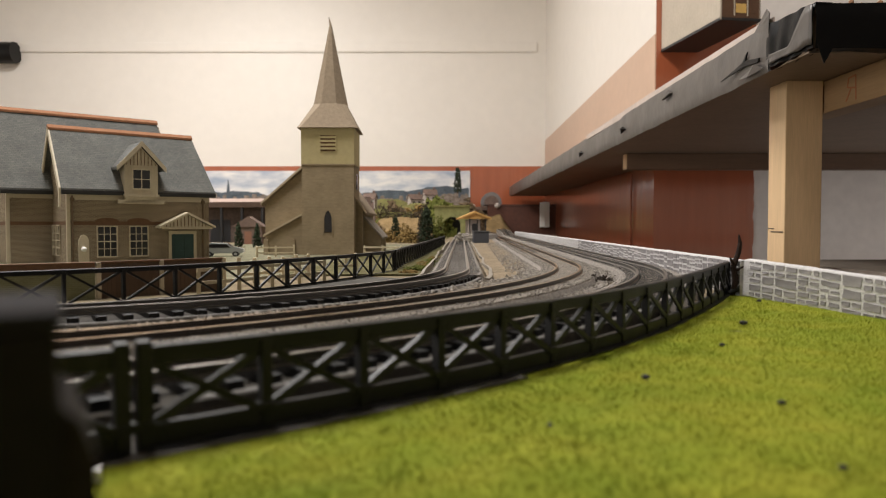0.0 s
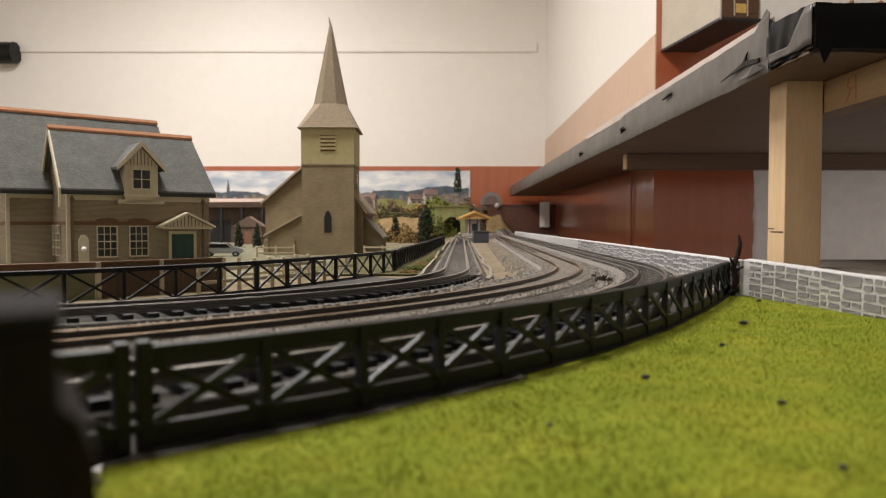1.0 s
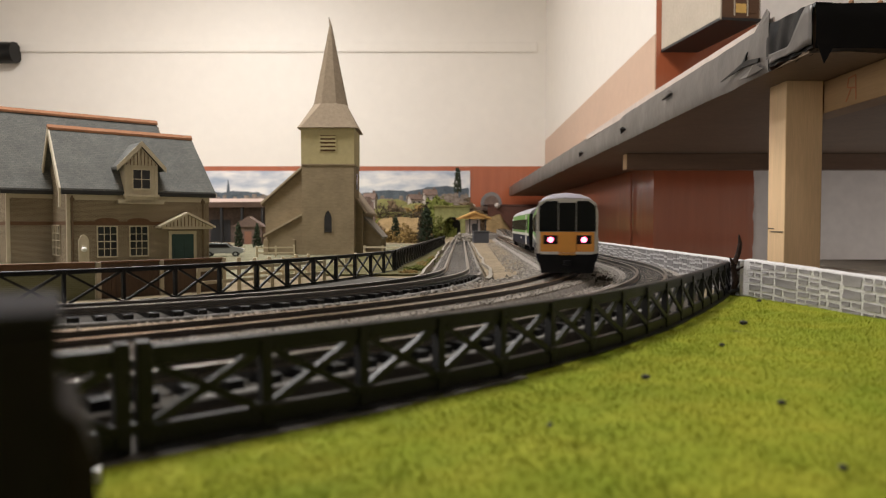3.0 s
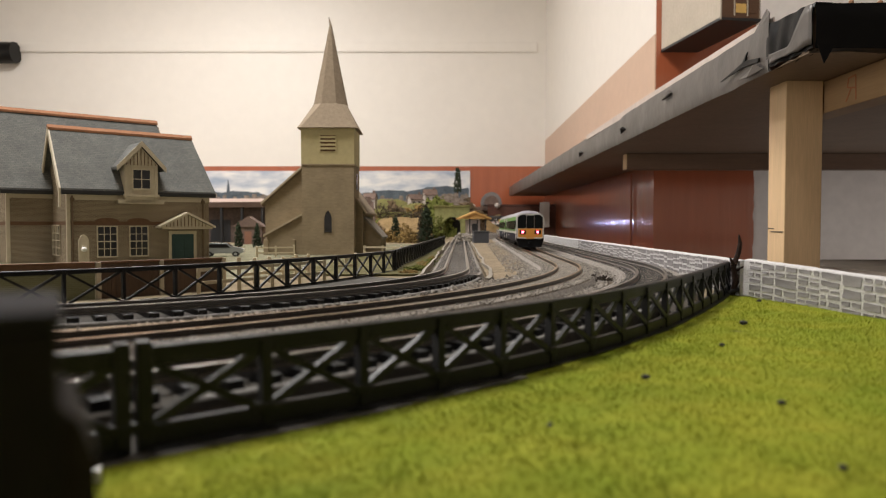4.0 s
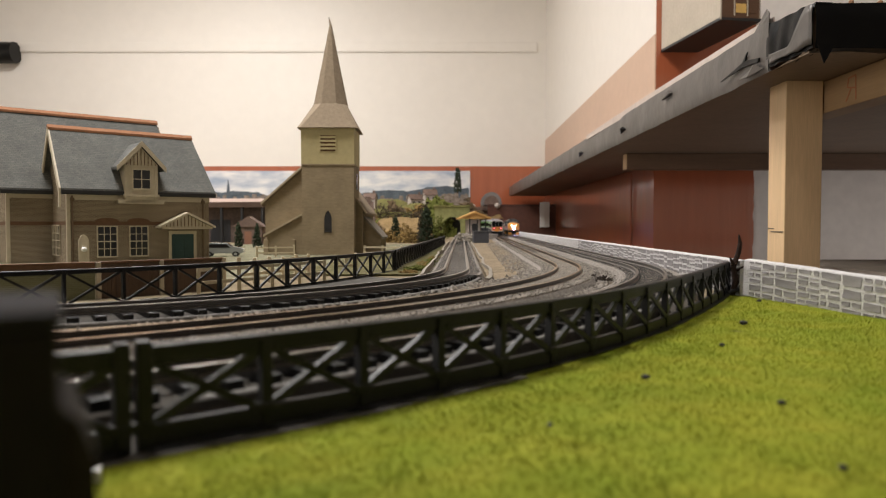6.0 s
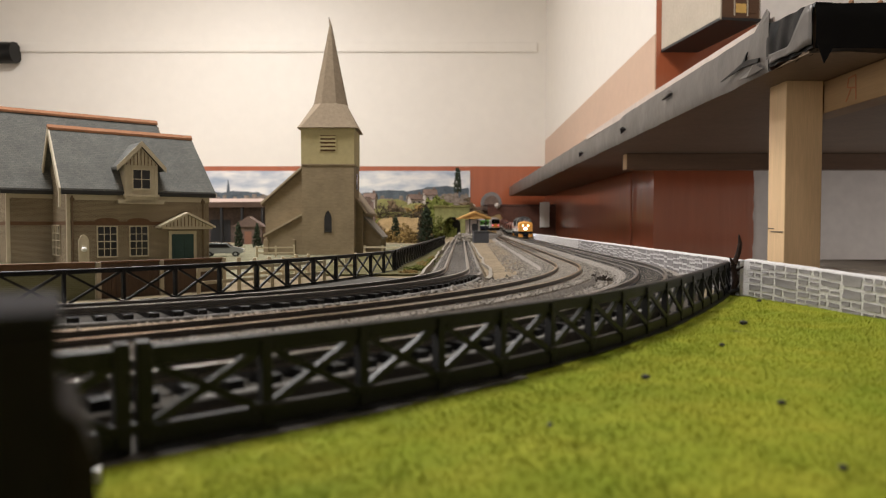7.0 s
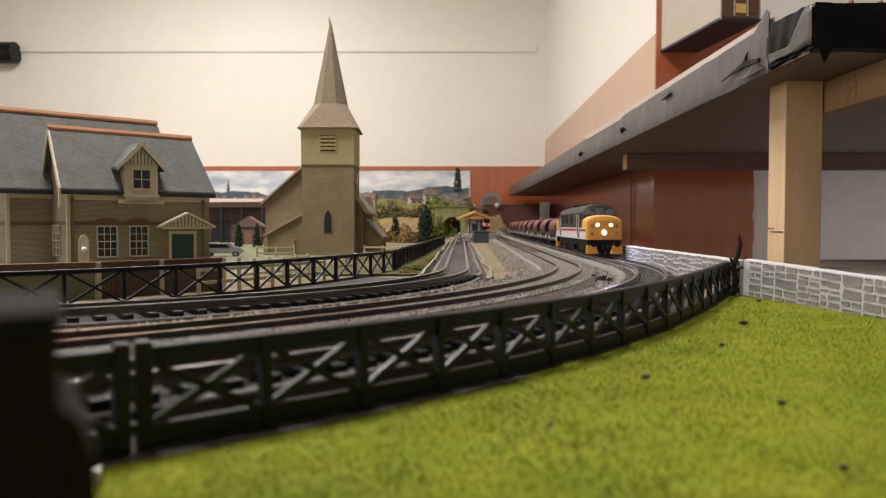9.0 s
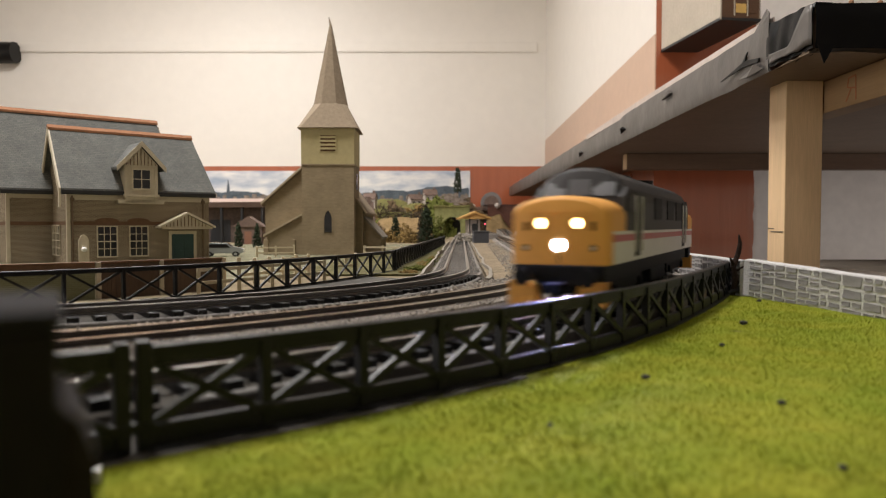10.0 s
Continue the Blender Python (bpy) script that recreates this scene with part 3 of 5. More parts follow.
def split(y0, y1, z0, z1, out):
    """Breaks a panel of wall into uneven stones."""
    w, h = y1 - y0, z1 - z0
    if w > 3.4 * h and w > 10 or w > 21:
        c = y0 + w * random.uniform(0.32, 0.68)
        split(y0, c, z0, z1, out)
        split(c, y1, z0, z1, out)
    elif h > 6.6 or (h > 4.6 and random.random() < 0.55):
        c = z0 + h * random.uniform(0.36, 0.64)
        split(y0, y1, z0, c, out)
        split(y0, y1, c, z1, out)
    else:
        out.append((y0, y1, z0, z1))


def stone_wall(label, m, y0, y1, near):
    wall = thing("stone_wall", label, "wall", m, group="stone walls")
    cb = bmesh.new()
    prev = None
    for k in range(int((y1 - y0) / 6) + 1):
        y = min(y1, y0 + 6 * k)
        t = 20.2 + 0.7 * noise.noise((y / 9, 3, y0))
        ring = [cb.verts.new(q) for q in ((0, y, 0), (7, y, 0), (7, y, t), (3.5, y, t + 0.4), (0.3, y, t - 0.2), (0, y, t - 0.9))]
        if prev:
            for q in range(6):
                cb.faces.new((prev[q], prev[(q + 1) % 6], ring[(q + 1) % 6], ring[q]))
        else:
            cb.faces.new(ring)
        prev = ring
    cb.faces.new(prev[::-1])
    part("core", cb, M_MORTAR, wall)
    stones = []
    y = y0
    while y < y1 - 12:
        n = min(y1, y + random.uniform(22, 44))
        split(y, n, 0.2, 20.0, stones)
        y = n
    joined = bmesh.new()
    for a, b, c, d in stones:
        g = random.uniform(0.9, 1.6)
        o = random.uniform(-0.25, 0.25)
        if near[0] < a < near[1]:
            s = piece("stone", random.choice(alike), wall, at(0, (a + b) / 2, (c + d) / 2 + o * 0.5))
            s.scale = (1, b - a - g, d - c - g * 0.9)
            s.rotation_euler.x += random.uniform(-0.05, 0.05)
        else:
            box(joined, -0.13, 0.3, a + g / 2, b - g / 2, c + g / 2, d - g / 2)
    if joined.verts:
        tagged(part("stones", joined, M_STONEJ, wall), "more grey stones", kind="stuff")
    return wall


stone_wall("low grey stone wall with pale mortar behind the tracks", at(176, 583, 0, -2.3), -183, 1900, (-190, 420))
stone_wall("low grey stone wall with pale mortar round the lawn", at(168.6, 402, 1.2, 11.1, rx=2.3), -262, 0, (-262, 2))

# a withered black twig at the end of the fence
twig = thing("twig", "burnt-looking dark twig stuck at the wall's end", "twig", at(168, 402, 0))
b = rod((-3, 0, 0), (-1, 0, 9), 1.5, 7, r2=1.8)
rod((-1, 0, 9), (-2.5, 0, 17), 1.8, 7, b, 1.5)
rod((-2.5, 0, 17), (0.5, 1, 24), 1.7, 7, b, 1.4)
rod((0.5, 1, 24), (1.6, 1, 30), 1.5, 7, b, 1.2)
rod((1.6, 1, 30), (0.8, 1, 35), 1.2, 7, b, 0.4)
rod((-2, 0, 18), (-5, -1, 22), 1.5, 6, b, 0.4)
rod((-2, 0, 14), (2.5, -2, 17), 1.3, 6, b, 0.5)
part("stem", b, mat("burnt_bark", (0.030, 0.018, 0.014), 0.9, var=0.5, scale=300, bump=0.6, bscale=600), twig)
b = rod((1, 0, 6), (8, -3, 3), 1.6, 6, r2=0.8)
rod((0, 0, 4), (-6, -2, 2), 1.6, 6, b, 0.8)
rod((1, 0, 12), (6, 2, 12), 1.2, 6, b, 0.5)
part("stub", b, M_DARK, twig)

# the dark block before the near end of the fence, set and turned to fit the camera's view
blk = thing("end_block", "dark brown wooden block beside the fence", "block", at(-24.6, 45, 0, 29))
M_DWOOD = mat("dark_wood", (0.009, 0.0065, 0.0055), 0.75, var=0.4, scale=60, bump=0.3)
part("block", B(-60, 0, 0, 16, 0, 33.4, bev=0.6), M_DWOOD, blk)
# the cap's slightly lighter grey paints the light on the block's top
part("cap", B(-60, 0.3, -0.3, 16.3, 33.4, 34.6, bev=0.4), mat("lit_cap", (0.014, 0.012, 0.0125), 0.9, var=0.4, scale=60, bump=0.3), blk, "greyish top, coloured lighter for the light on it")
part("foot", prism([(-0.5, 0), (2.6, 0), (2.2, 24), (1.2, 27), (-0.5, 28.6)], "y", 1, 14), mat("brown_wood", (0.016, 0.011, 0.008), 0.8, var=0.4, scale=60, bump=0.3), blk, "dark brown wedge at its foot")

# ---- the upper shelf ----
SHELF_Y = 583
shelf = thing("upper_baseboard", "raised hardboard baseboard with a grey taped edge", "baseboard")
part("deck", prism([(303, 590), (1150, 590), (1150, YC - 8), (XW - 8, YC - 8), (XW - 8, YF - 60), (322, YF - 60)], "z", 183, 221), M_HARD, shelf)
b = bmesh.new()
rows = []
for i in range(120):
    y = 652 + (YF - 70 - 652) * (i / 119) ** 1.6
    x = 300 + (y - 583) * 0.0068
    crumple = 1 + 6 * min(1.0, max(0.0, (y - 1500) / 900))
    wv = 1.6 * noise.noise((y / 60, 0, 3)) + 0.8 * crumple * noise.noise((y / 17, 2, 3))
    rows.append([b.verts.new((x - t + wv * q, y, z + (0.7 + 0.6 * crumple) * noise.noise((y / 35, z, 1)))) for t, q, z in ((0, 0.3, 181.5), (1.2, 0.5, 186), (2, 1, 195), (2, 1, 205), (1.6, 1, 216), (0.5, 0.4, 226), (-12, 0, 227))])
for r0, r1 in zip(rows, rows[1:]):
    for k in range(6):
        b.faces.new((r0[k], r0[k + 1], r1[k + 1], r1[k]))
smooth(part("edge_tape", b, M_TAPE, shelf, "creased grey tape"), 50)
b = bmesh.new()
rows = []
for i in range(30):
    x = 303.5 + 834 * i / 29
    rows.append([b.verts.new((x, 583 - q + 1.2 * noise.noise((x / 30, z, 7)), z + 2.5 * noise.noise((x / 22, 1, z)))) for q, z in ((-8, 183.5), (2, 185), (3, 194), (3, 206), (2, 216), (0, 222), (-14, 223))])
for r0, r1 in zip(rows, rows[1:]):
    for k in range(6):
        b.faces.new((r0[k], r0[k + 1], r1[k + 1], r1[k]))
smooth(part("end_tape", b, M_TAPEB, shelf, "shiny black tape"), 50)
b = bmesh.new()
rows = []
for i in range(26):
    y = 582 + 76 * i / 25
    rows.append([b.verts.new((303.8 - 3.2 * (y - 583) / 72 - q + 2.6 * noise.noise((y / 14, z / 12, 5)), y, z + 1.4 * noise.noise((y / 16, 1, z)))) for q, z in ((-5, 183), (0.6, 185), (1.6, 194), (1.8, 205), (1.4, 215), (0.2, 222 + 4 * i / 25), (-14, 223 + 4 * i / 25))])
for r0, r1 in zip(rows, rows[1:]):
    for k in range(6):
        b.faces.new((r0[k], r0[k + 1], r1[k + 1], r1[k]))
smooth(part("corner_tape", b, M_TAPEB, shelf, "shiny black tape round the corner"), 50)
b = bmesh.new()
rows = []
for i in range(14):
    f = i / 13
    y = 582 + 68 * f
    g = min(1.0, max(0.0, f * 2.2 - 0.25))
    g = g * g * (3 - 2 * g)
    lo, hi = 188 + 1.2 * noise.noise((f * 5, 0, 0)), 221 - 27 * g + 2.2 * noise.noise((f * 6, 3, 0)) * (1 - f) + 2 * f
    rows.append([b.verts.new((300.9 - 3.2 * (y - 583) / 72 + 1.3 * noise.noise((y / 14, k * 0.8, 5)), y, lo + (hi - lo) * k / 5)) for k in range(6)])
for r0, r1 in zip(rows, rows[1:]):
    for k in range(5):
        b.faces.new((r0[k], r0[k + 1], r1[k + 1], r1[k]))
so = smooth(part("tape_patch", b, M_TAPE, shelf, "creased grey tape patch"), 50).modifiers.new("thick", "SOLIDIFY")
so.thickness = 0.0005
# loose folds and tears of the tape
flap = bmesh.new()
for pts in ([(298.6, 654, 182), (298.6, 654, 226), (297.5, 650, 234), (300, 662, 241), (300, 690, 224)], [(297, 660, 186), (294.5, 690, 184), (296, 712, 186), (296.5, 690, 190), (294.5, 675, 193)]):
    flap.faces.new([flap.verts.new(p) for p in pts])
fo = part("loose_tape", flap, M_TAPE, shelf, "peeling grey tape flap")
so = fo.modifiers.new("thick", "SOLIDIFY")
so.thickness = 0.0006
# strip added in the tone of the pale band along the tape's top
part("edge_card", prism([(656, 222), (1500, 222), (1500, 231), (1050, 234), (700, 233.5), (656, 232)], "x", 303.5, 305), mat("pale_card", (0.50, 0.42, 0.37), 0.8, var=0.12, scale=20), shelf, "strip of white card standing behind the tape")
b = bmesh.new()
for y0, z0, ln, hh in ((1168, 199, 34, 9), (1535, 197, 46, 10)):
    x = 297 + (y0 - 583) * 0.0068
    vv = [b.verts.new(p) for p in ((x, y0, z0), (x, y0 + ln, z0 - hh * 0.4), (x - 7, y0 + ln * 0.35, z0 + hh * 0.3), (x, y0 + ln * 0.5, z0 + hh * 0.7))]
    for f in ((0, 1, 2), (1, 3, 2), (3, 0, 2), (0, 3, 1)):
        b.faces.new([vv[i] for i in f])
prism([(759, 193.5), (705, 201), (694, 209), (698, 201.5), (668, 197.5), (669, 194), (704, 196.5)], "x", 296.0, 297.4, b)
part("torn_tape", b, M_TAPEB, shelf, "torn curled bits of tape")
part("tape_blister", prism([(928, 213), (962, 210), (950, 216), (936, 218)], "x", 295.6, 299.6), M_TAPE, shelf, "raised blister in the tape")
b = bmesh.new()
for x0, dz in ((304, 13),):
    b.faces.new([b.verts.new(p) for p in ((x0 + 1, 580, 188), (x0 + 15, 580, 188), (x0 + 9, 579, 185 - dz * 0.6), (x0 + 6, 579, 185 - dz))])
so = part("hanging_tape", b, M_TAPEB, shelf, "hanging end of black tape").modifiers.new("thick", "SOLIDIFY")
so.thickness = 0.0006
b = bmesh.new()
random.seed(3)
for k in range(160):
    bmesh.ops.create_icosphere(b, subdivisions=1, radius=random.uniform(1.2, 3), matrix=Matrix.Translation((305 + random.random() ** 0.7 * 220, 590 + random.uniform(0, 30), 223.5 + random.uniform(-1, 2))))
part("scatter_edge", b, mat("brown_scatter", (0.30, 0.17, 0.10), 0.95, var=0.4, scale=200, island=0.6), shelf, "brown scatter along the top")

leg = thing("support_post", "square pine post holding up the raised board", "post")
part("timber", B(338, 374.5, 700, 736, -900, 183, bev=1.0), M_PINE, leg)
part("crack", B(337.6, 338.1, 702, 728, 33.4, 34.4), M_DARK, leg, "dark split in the wood")
part("crack", B(337.6, 338.1, 722, 735, 37, 37.8), M_DARK, leg, "dark split in the wood")
bat = thing("support_batten", "pine batten with a red-brown scrawl under the board", "batten", group="board battens")
part("timber", B(376, 402, 592, 742, 151, 182.5, bev=1.0), M_PINE_SHADE, bat)
b = bmesh.new()
for p, q in (((375.9, 647, 155), (375.9, 648, 177.5)), ((375.9, 648, 177.5), (375.9, 659, 176.5)), ((375.9, 659, 176.5), (375.9, 661, 168.5)), ((375.9, 661, 168.5), (375.9, 648, 166)), ((375.9, 655, 166.8), (375.9, 663, 155.5))):
    beam(p, q, 0.5, 1.5, b)
part("scrawl", b, M_INK, bat, "red-brown pencil strokes")
# the cross batten's dark brown stands in for the shelf's shadow on it
bat2 = thing("support_batten", "batten coloured dark for the shade under the board, with a pale end", "batten", group="board battens")
part("timber", B(362.6, 1140, 1396, 1424, 151, 182.5, bev=1.0), mat("shaded_batten", (0.15, 0.085, 0.048), 0.6, var=0.2, scale=12, stretch=(0.6, 0.6, 9), bump=0.1), bat2, "timber coloured dark for its shade")
part("end_grain", B(361.6, 362.6, 1397, 1423, 152, 181.5), M_PINE, bat2)

# wall-mounted display box above the raised board
cab = thing("display_box", "cream card display box with brown windowed front on the wall", "display box", at(548, 1409, 448, 8))
M_CARD = mat("cream_card", (0.42, 0.365, 0.29), 0.7, var=0.1, scale=20)
M_BROWN = mat("brown_panel", (0.10, 0.05, 0.025), 0.6, var=0.2, scale=40)
M_AMBER = mat("amber_pane", (0.62, 0.40, 0.12), 0.4, var=0.15, scale=60)
part("side_panel", prism([(0, 0), (262, 0), (262, 130), (120, 190), (0, 150)], "x", 0, 3), M_CARD, cab)
part("side_panel", prism([(0, 0), (262, 0), (262, 130), (120, 190), (0, 150)], "x", 82, 85), M_CARD, cab)
part("base", B(-1, 86, -1, 262, -1.5, 4), M_DARK, cab)
part("front", B(3, 85, 0, 3, 0, 150), M_BROWN, cab)
part("back", B(3, 82, 259, 262, 4, 130), M_CARD, cab)
for z in (14, 42, 70):
    for x in (32, 62):
        part("pane", B(x, x + (22 if x < 50 else 14), -1.2, 0, z, z + 18, bev=0.5), M_AMBER if x < 50 else M_BROWN, cab, "amber window pane" if x < 50 else "brown window pane")
for x in (28, 56):
    part("mullion", B(x, x + 2, -1.6, 0, 8, 148), M_CARD, cab)
part("corner_strip", B(-1.2, 2, -1.4, 0, 0, 150), M_CARD, cab)

# ---- backscene picture on the far wall ----
ms = bpy.data.materials.new("backscene_print")
ms.use_nodes = True
nd, lk = ms.node_tree.nodes, ms.node_tree.links
pb = nd["Principled BSDF"]
pb.inputs["Roughness"].default_value = 0.6
tc = nd.new("ShaderNodeTexCoord")
mpn = nd.new("ShaderNodeMapping")
mpn.inputs["Scale"].default_value = (1.0, 1.0, 3.2)
lk.new(tc.outputs["Object"], mpn.inputs["Vector"])
ns = nd.new("ShaderNodeTexNoise")
ns.inputs["Scale"].default_value, ns.inputs["Detail"].default_value = 5.5, 7
lk.new(mpn.outputs[0], ns.inputs["Vector"])
cr = nd.new("ShaderNodeValToRGB")
cr.color_ramp.elements[0].position, cr.color_ramp.elements[0].color = 0.38, (0.34, 0.40, 0.50, 1)
cr.color_ramp.elements[1].position, cr.color_ramp.elements[1].color = 0.60, (0.78, 0.76, 0.74, 1)
lk.new(ns.outputs["Fac"], cr.inputs[0])
lk.new(cr.outputs[0], pb.inputs["Base Color"])
back = thing("backscene", "printed panorama of a cloudy sky with hills and a town", "picture")
part("sky_sheet", B(-2400, 132, YF - 8, YF - 3, 20, 307), ms, back)
random.seed(21)
M_HILL = mat("printed_hills", (0.10, 0.12, 0.14), 0.8, var=0.4, scale=25)
M_TOWN = mat("printed_town", (0.22, 0.18, 0.15), 0.8, var=0.7, scale=70)
pts = [(-2400, 20)] + [(-2400 + k * 25, 205 + 26 * noise.noise((k * 0.13, 3, 0)) + 10 * noise.noise((k * 0.5, 8, 0)) + (18 if k > 60 else 0) * math.sin(k * 0.08)) for k in range(102)] + [(132, 20)]
part("hill_line", prism(pts, "y", YF - 9.5, YF - 8), M_HILL, back)
pts = [(-2400, 20)]
x = -2400
while x < 110:
    w = random.uniform(8, 30)
    h = 176 + random.uniform(-14, 20)
    pts += [(x, h), (x + w * 0.5, h + random.uniform(0, 9)), (x + w, h)]
    x += w + 0.5
pts += [(132, 170), (132, 20)]
part("town", prism(pts, "y", YF - 11, YF - 9.5), M_TOWN, back)
sx = (406 - 784) / 1250 * YF
part("steeple", prism([(sx - 10, 170), (sx + 10, 170), (sx + 6, 230), (sx, 268), (sx - 6, 230)], "y", YF - 11.5, YF - 11), M_HILL, back)

# ---- the cottage ----
M_BRICK = course_mat("cottage_brick", (0.228, 0.172, 0.115), (0.168, 0.126, 0.083), (0.36, 0.305, 0.22), 3.4, 1.25, 0.22)
M_SLATE = course_mat("slate_roof", (0.165, 0.163, 0.148), (0.13, 0.132, 0.124), (0.09, 0.095, 0.09), 3.4, 2.6, 0.1, tilt=1.35)
M_RIDGE = mat("terracotta_ridge", (0.34, 0.165, 0.09), 0.8, var=0.2, scale=90)
M_TRIM = mat("cream_trim", (0.52, 0.45, 0.33), 0.6, var=0.12, scale=90)
M_BAND = mat("brown_band", (0.15, 0.085, 0.05), 0.8, var=0.25, scale=300)
M_GLASS = mat("dark_pane", (0.015, 0.015, 0.016), 0.12, var=0)
M_GDOOR = mat("green_door", (0.018, 0.055, 0.052), 0.5, var=0.15, scale=120)
M_GUTTER = mat("black_gutter", (0.015, 0.014, 0.013), 0.5, var=0.1)
M_PIPE = mat("brown_pipe", (0.14, 0.09, 0.05), 0.5, var=0.1)
house = thing("cottage", "brick card cottage with slate roofs and terracotta ridges", "house", at(-372, 700, 0, 40))
house.scale = (1.045, 1.0, 1.0)


def gable_block(x0, x1, y0, y1, eave, ridge, over, name):
    ym = (y0 + y1) / 2
    part("wall", prism([(y0, 0), (y1, 0), (y1, eave), (ym, ridge - 3), (y0, eave)], "x", x0, x1), M_BRICK, house)
    k = (ridge - eave) / (ym - y0)
    for sgn in (-1, 1):
        ye = ym + sgn * (ym - y0 + 4)
        ze = eave - 4 * k
        poly = [(ye, ze), (ym, ridge), (ym, ridge + 2.4), (ye - 0.0, ze + 2.4)]
        roof = part("roof", prism(poly, "x", x0 - over, x1 + over), M_SLATE, house, "grey slate roof slope")
        for v in roof.data.vertices:
            if v.co.x > (x1 + over - 1) * MM and v.co.z > (ridge - 1) * MM:
                v.co.x -= 9 * MM
        part("gutter", B(x0 - over, x1 + over, ye - 1.6 if sgn < 0 else ye - 1, ye + 1 if sgn < 0 else ye + 1.6, ze - 3.4, ze + 0.8, bev=0.5), M_GUTTER, roof)
        for xe in (x0 - over - 1.6,):
            part("bargeboard", prism([(ye, ze - 16), (ye - sgn * 5, ze - 16), (ye - sgn * 4, ze - 3), (ym, ridge - 5.5), (ym, ridge + 2.8), (ye, ze + 2.8)], "x", xe, xe + 1.6), M_TRIM, house, "cream bargeboard")
    part("ridge_tiles", prism([(ym - 3.4, ridge - 1.2), (ym, ridge + 2.6), (ym + 3.4, ridge - 1.2), (ym + 3.4, ridge + 1.2), (ym, ridge + 4.6), (ym - 3.4, ridge + 1.2)], "x", x0 - over - 1.6, x1 + over - 8), M_RIDGE, house, "terracotta ridge tiles")
    part("brick_band", B(x0 - 0.4, x1 + 0.4, y0 - 0.4, y1 + 0.4, 41, 44.5), M_BAND, house)
    part("fascia", B(x0 - 0.6, x1 + 0.6, y0 - 0.9, y0, eave - 14, eave - 8.0), M_TRIM, house)
    part("corner_quoin", B(x0 - 0.7, x0 + 2.4, y0 - 0.7, y0 + 3, 0, eave - 9), M_TRIM, house)


gable_block(0, 137, 0, 90, 80, 140, 6, "front")
gable_block(-40, 122, 66, 166, 83, 164, 6, "rear")


def window(parent, x0, x1, z0, z1, y, cols, rows, face=-1, m=None):
    w = part("window", B(x0, x1, y - 0.3, y + 0.6, z0, z1), M_GLASS, parent, m=m)
    t = 0.9
    b = bmesh.new()
    box(b, x0 - 1.2, x0, y - 0.9, y, z0 - 1.2, z1 + 1.2)
    box(b, x1, x1 + 1.2, y - 0.9, y, z0 - 1.2, z1 + 1.2)
    box(b, x0, x1, y - 0.9, y, z1, z1 + 1.2)
    box(b, x0, x1, y - 1.3, y, z0 - 1.4, z0)
    part("frame", b, M_TRIM, w)
    for c in range(1, cols):
        xc = x0 + (x1 - x0) * c / cols
        part("glazing_bar", B(xc - 0.35, xc + 0.35, y - 0.75, y - 0.3, z0, z1), M_TRIM, w)
    for r in range(1, rows):
        zc = z0 + (z1 - z0) * r / rows
        tt = 0.6 if r == rows // 2 and rows > 2 else 0.35
        part("glazing_bar", B(x0, x1, y - 0.7, y - 0.35, zc - tt, zc + tt), M_TRIM, w)
    return w


window(house, 26.5, 43.5, 9, 39, 0, 3, 4)
window(house, 56.5, 73, 9, 39, 0, 3, 4)
for xc in (35, 64.8):
    arch = [(xc - 11, 41)] + [(xc + 11 * -math.cos(math.pi * k / 10), 44.5 + 3.6 * math.sin(math.pi * k / 10)) for k in range(11)] + [(xc + 11, 41)]
    part("window_arch", prism(arch, "y", -0.7, 0), M_BAND, house)
part("door", B(97, 120, -0.6, 0.5, 0, 31), M_GDOOR, house)
b = bmesh.new()
for z0, z1 in ((3, 13), (16, 28)):
    for x0 in (99.5, 110):
        box(b, x0, x0 + 7.5, -1.0, -0.6, z0, z1)
part("door_panels", b, M_GDOOR, house)
b = box(bmesh.new(), 94, 97, -1, 0, 0, 34)
box(b, 120, 123, -1, 0, 0, 34)
box(b, 94, 123, -1.2, 0, 31, 34.5)
part("door_frame", b, M_TRIM, house)
porch = part("porch_gable", prism([(85, 39), (135, 39), (110, 52)], "y", -12, 0), M_TRIM, house)
b = bmesh.new()
for k in range(12):
    x = 88 + k * 3.7
    h = 39.4 + 12 * (1 - abs(x + 0.3 - 110) / 25)
    box(b, x, x + 0.6, -12.5, -12, 39.3, max(39.8, h))
part("boarding", b, M_BAND, porch)
for sgn in (-1, 1):
    part("porch_roof", prism([(110, 54.8), (110, 52.2), (110 + sgn * 29, 37.6), (110 + sgn * 29, 39.8)], "y", -15, 0), M_TRIM, porch)
part("porch_beam", B(84, 136, -12.6, -0.3, 36.5, 39), M_TRIM, porch)
for x in (4, 130):
    part("drainpipe", rod((x, -1.4, 0), (x, -1.4, 70), 0.9, 8), M_PIPE, house)
    part("hopper", B(x - 1.8, x + 1.8, -3, 0, 64, 68, bev=0.4), M_PIPE, house)
# dormer through the eaves
dz = part("dormer", prism([(50, 64), (82, 64), (82, 104), (66, 122), (50, 104)], "y", -7, 34), M_TRIM, house)
for k in range(9):
    x = 52 + k * 3.4
    h = 104 + 17 * (1 - abs(x - 66) / 16)
    part("batten_strip", B(x, x + 0.5, -7.5, -7, 103, h - 1), M_BAND, dz)
window(dz, 58, 74, 79, 98, -7.2, 2, 2)
b = box(bmesh.new(), 50.6, 53, -7.8, -7, 66, 103)
box(b, 79, 81.4, -7.8, -7, 66, 103)
box(b, 53, 79, -7.8, -7, 101, 103)
part("dormer_frame", b, M_TRIM, dz)
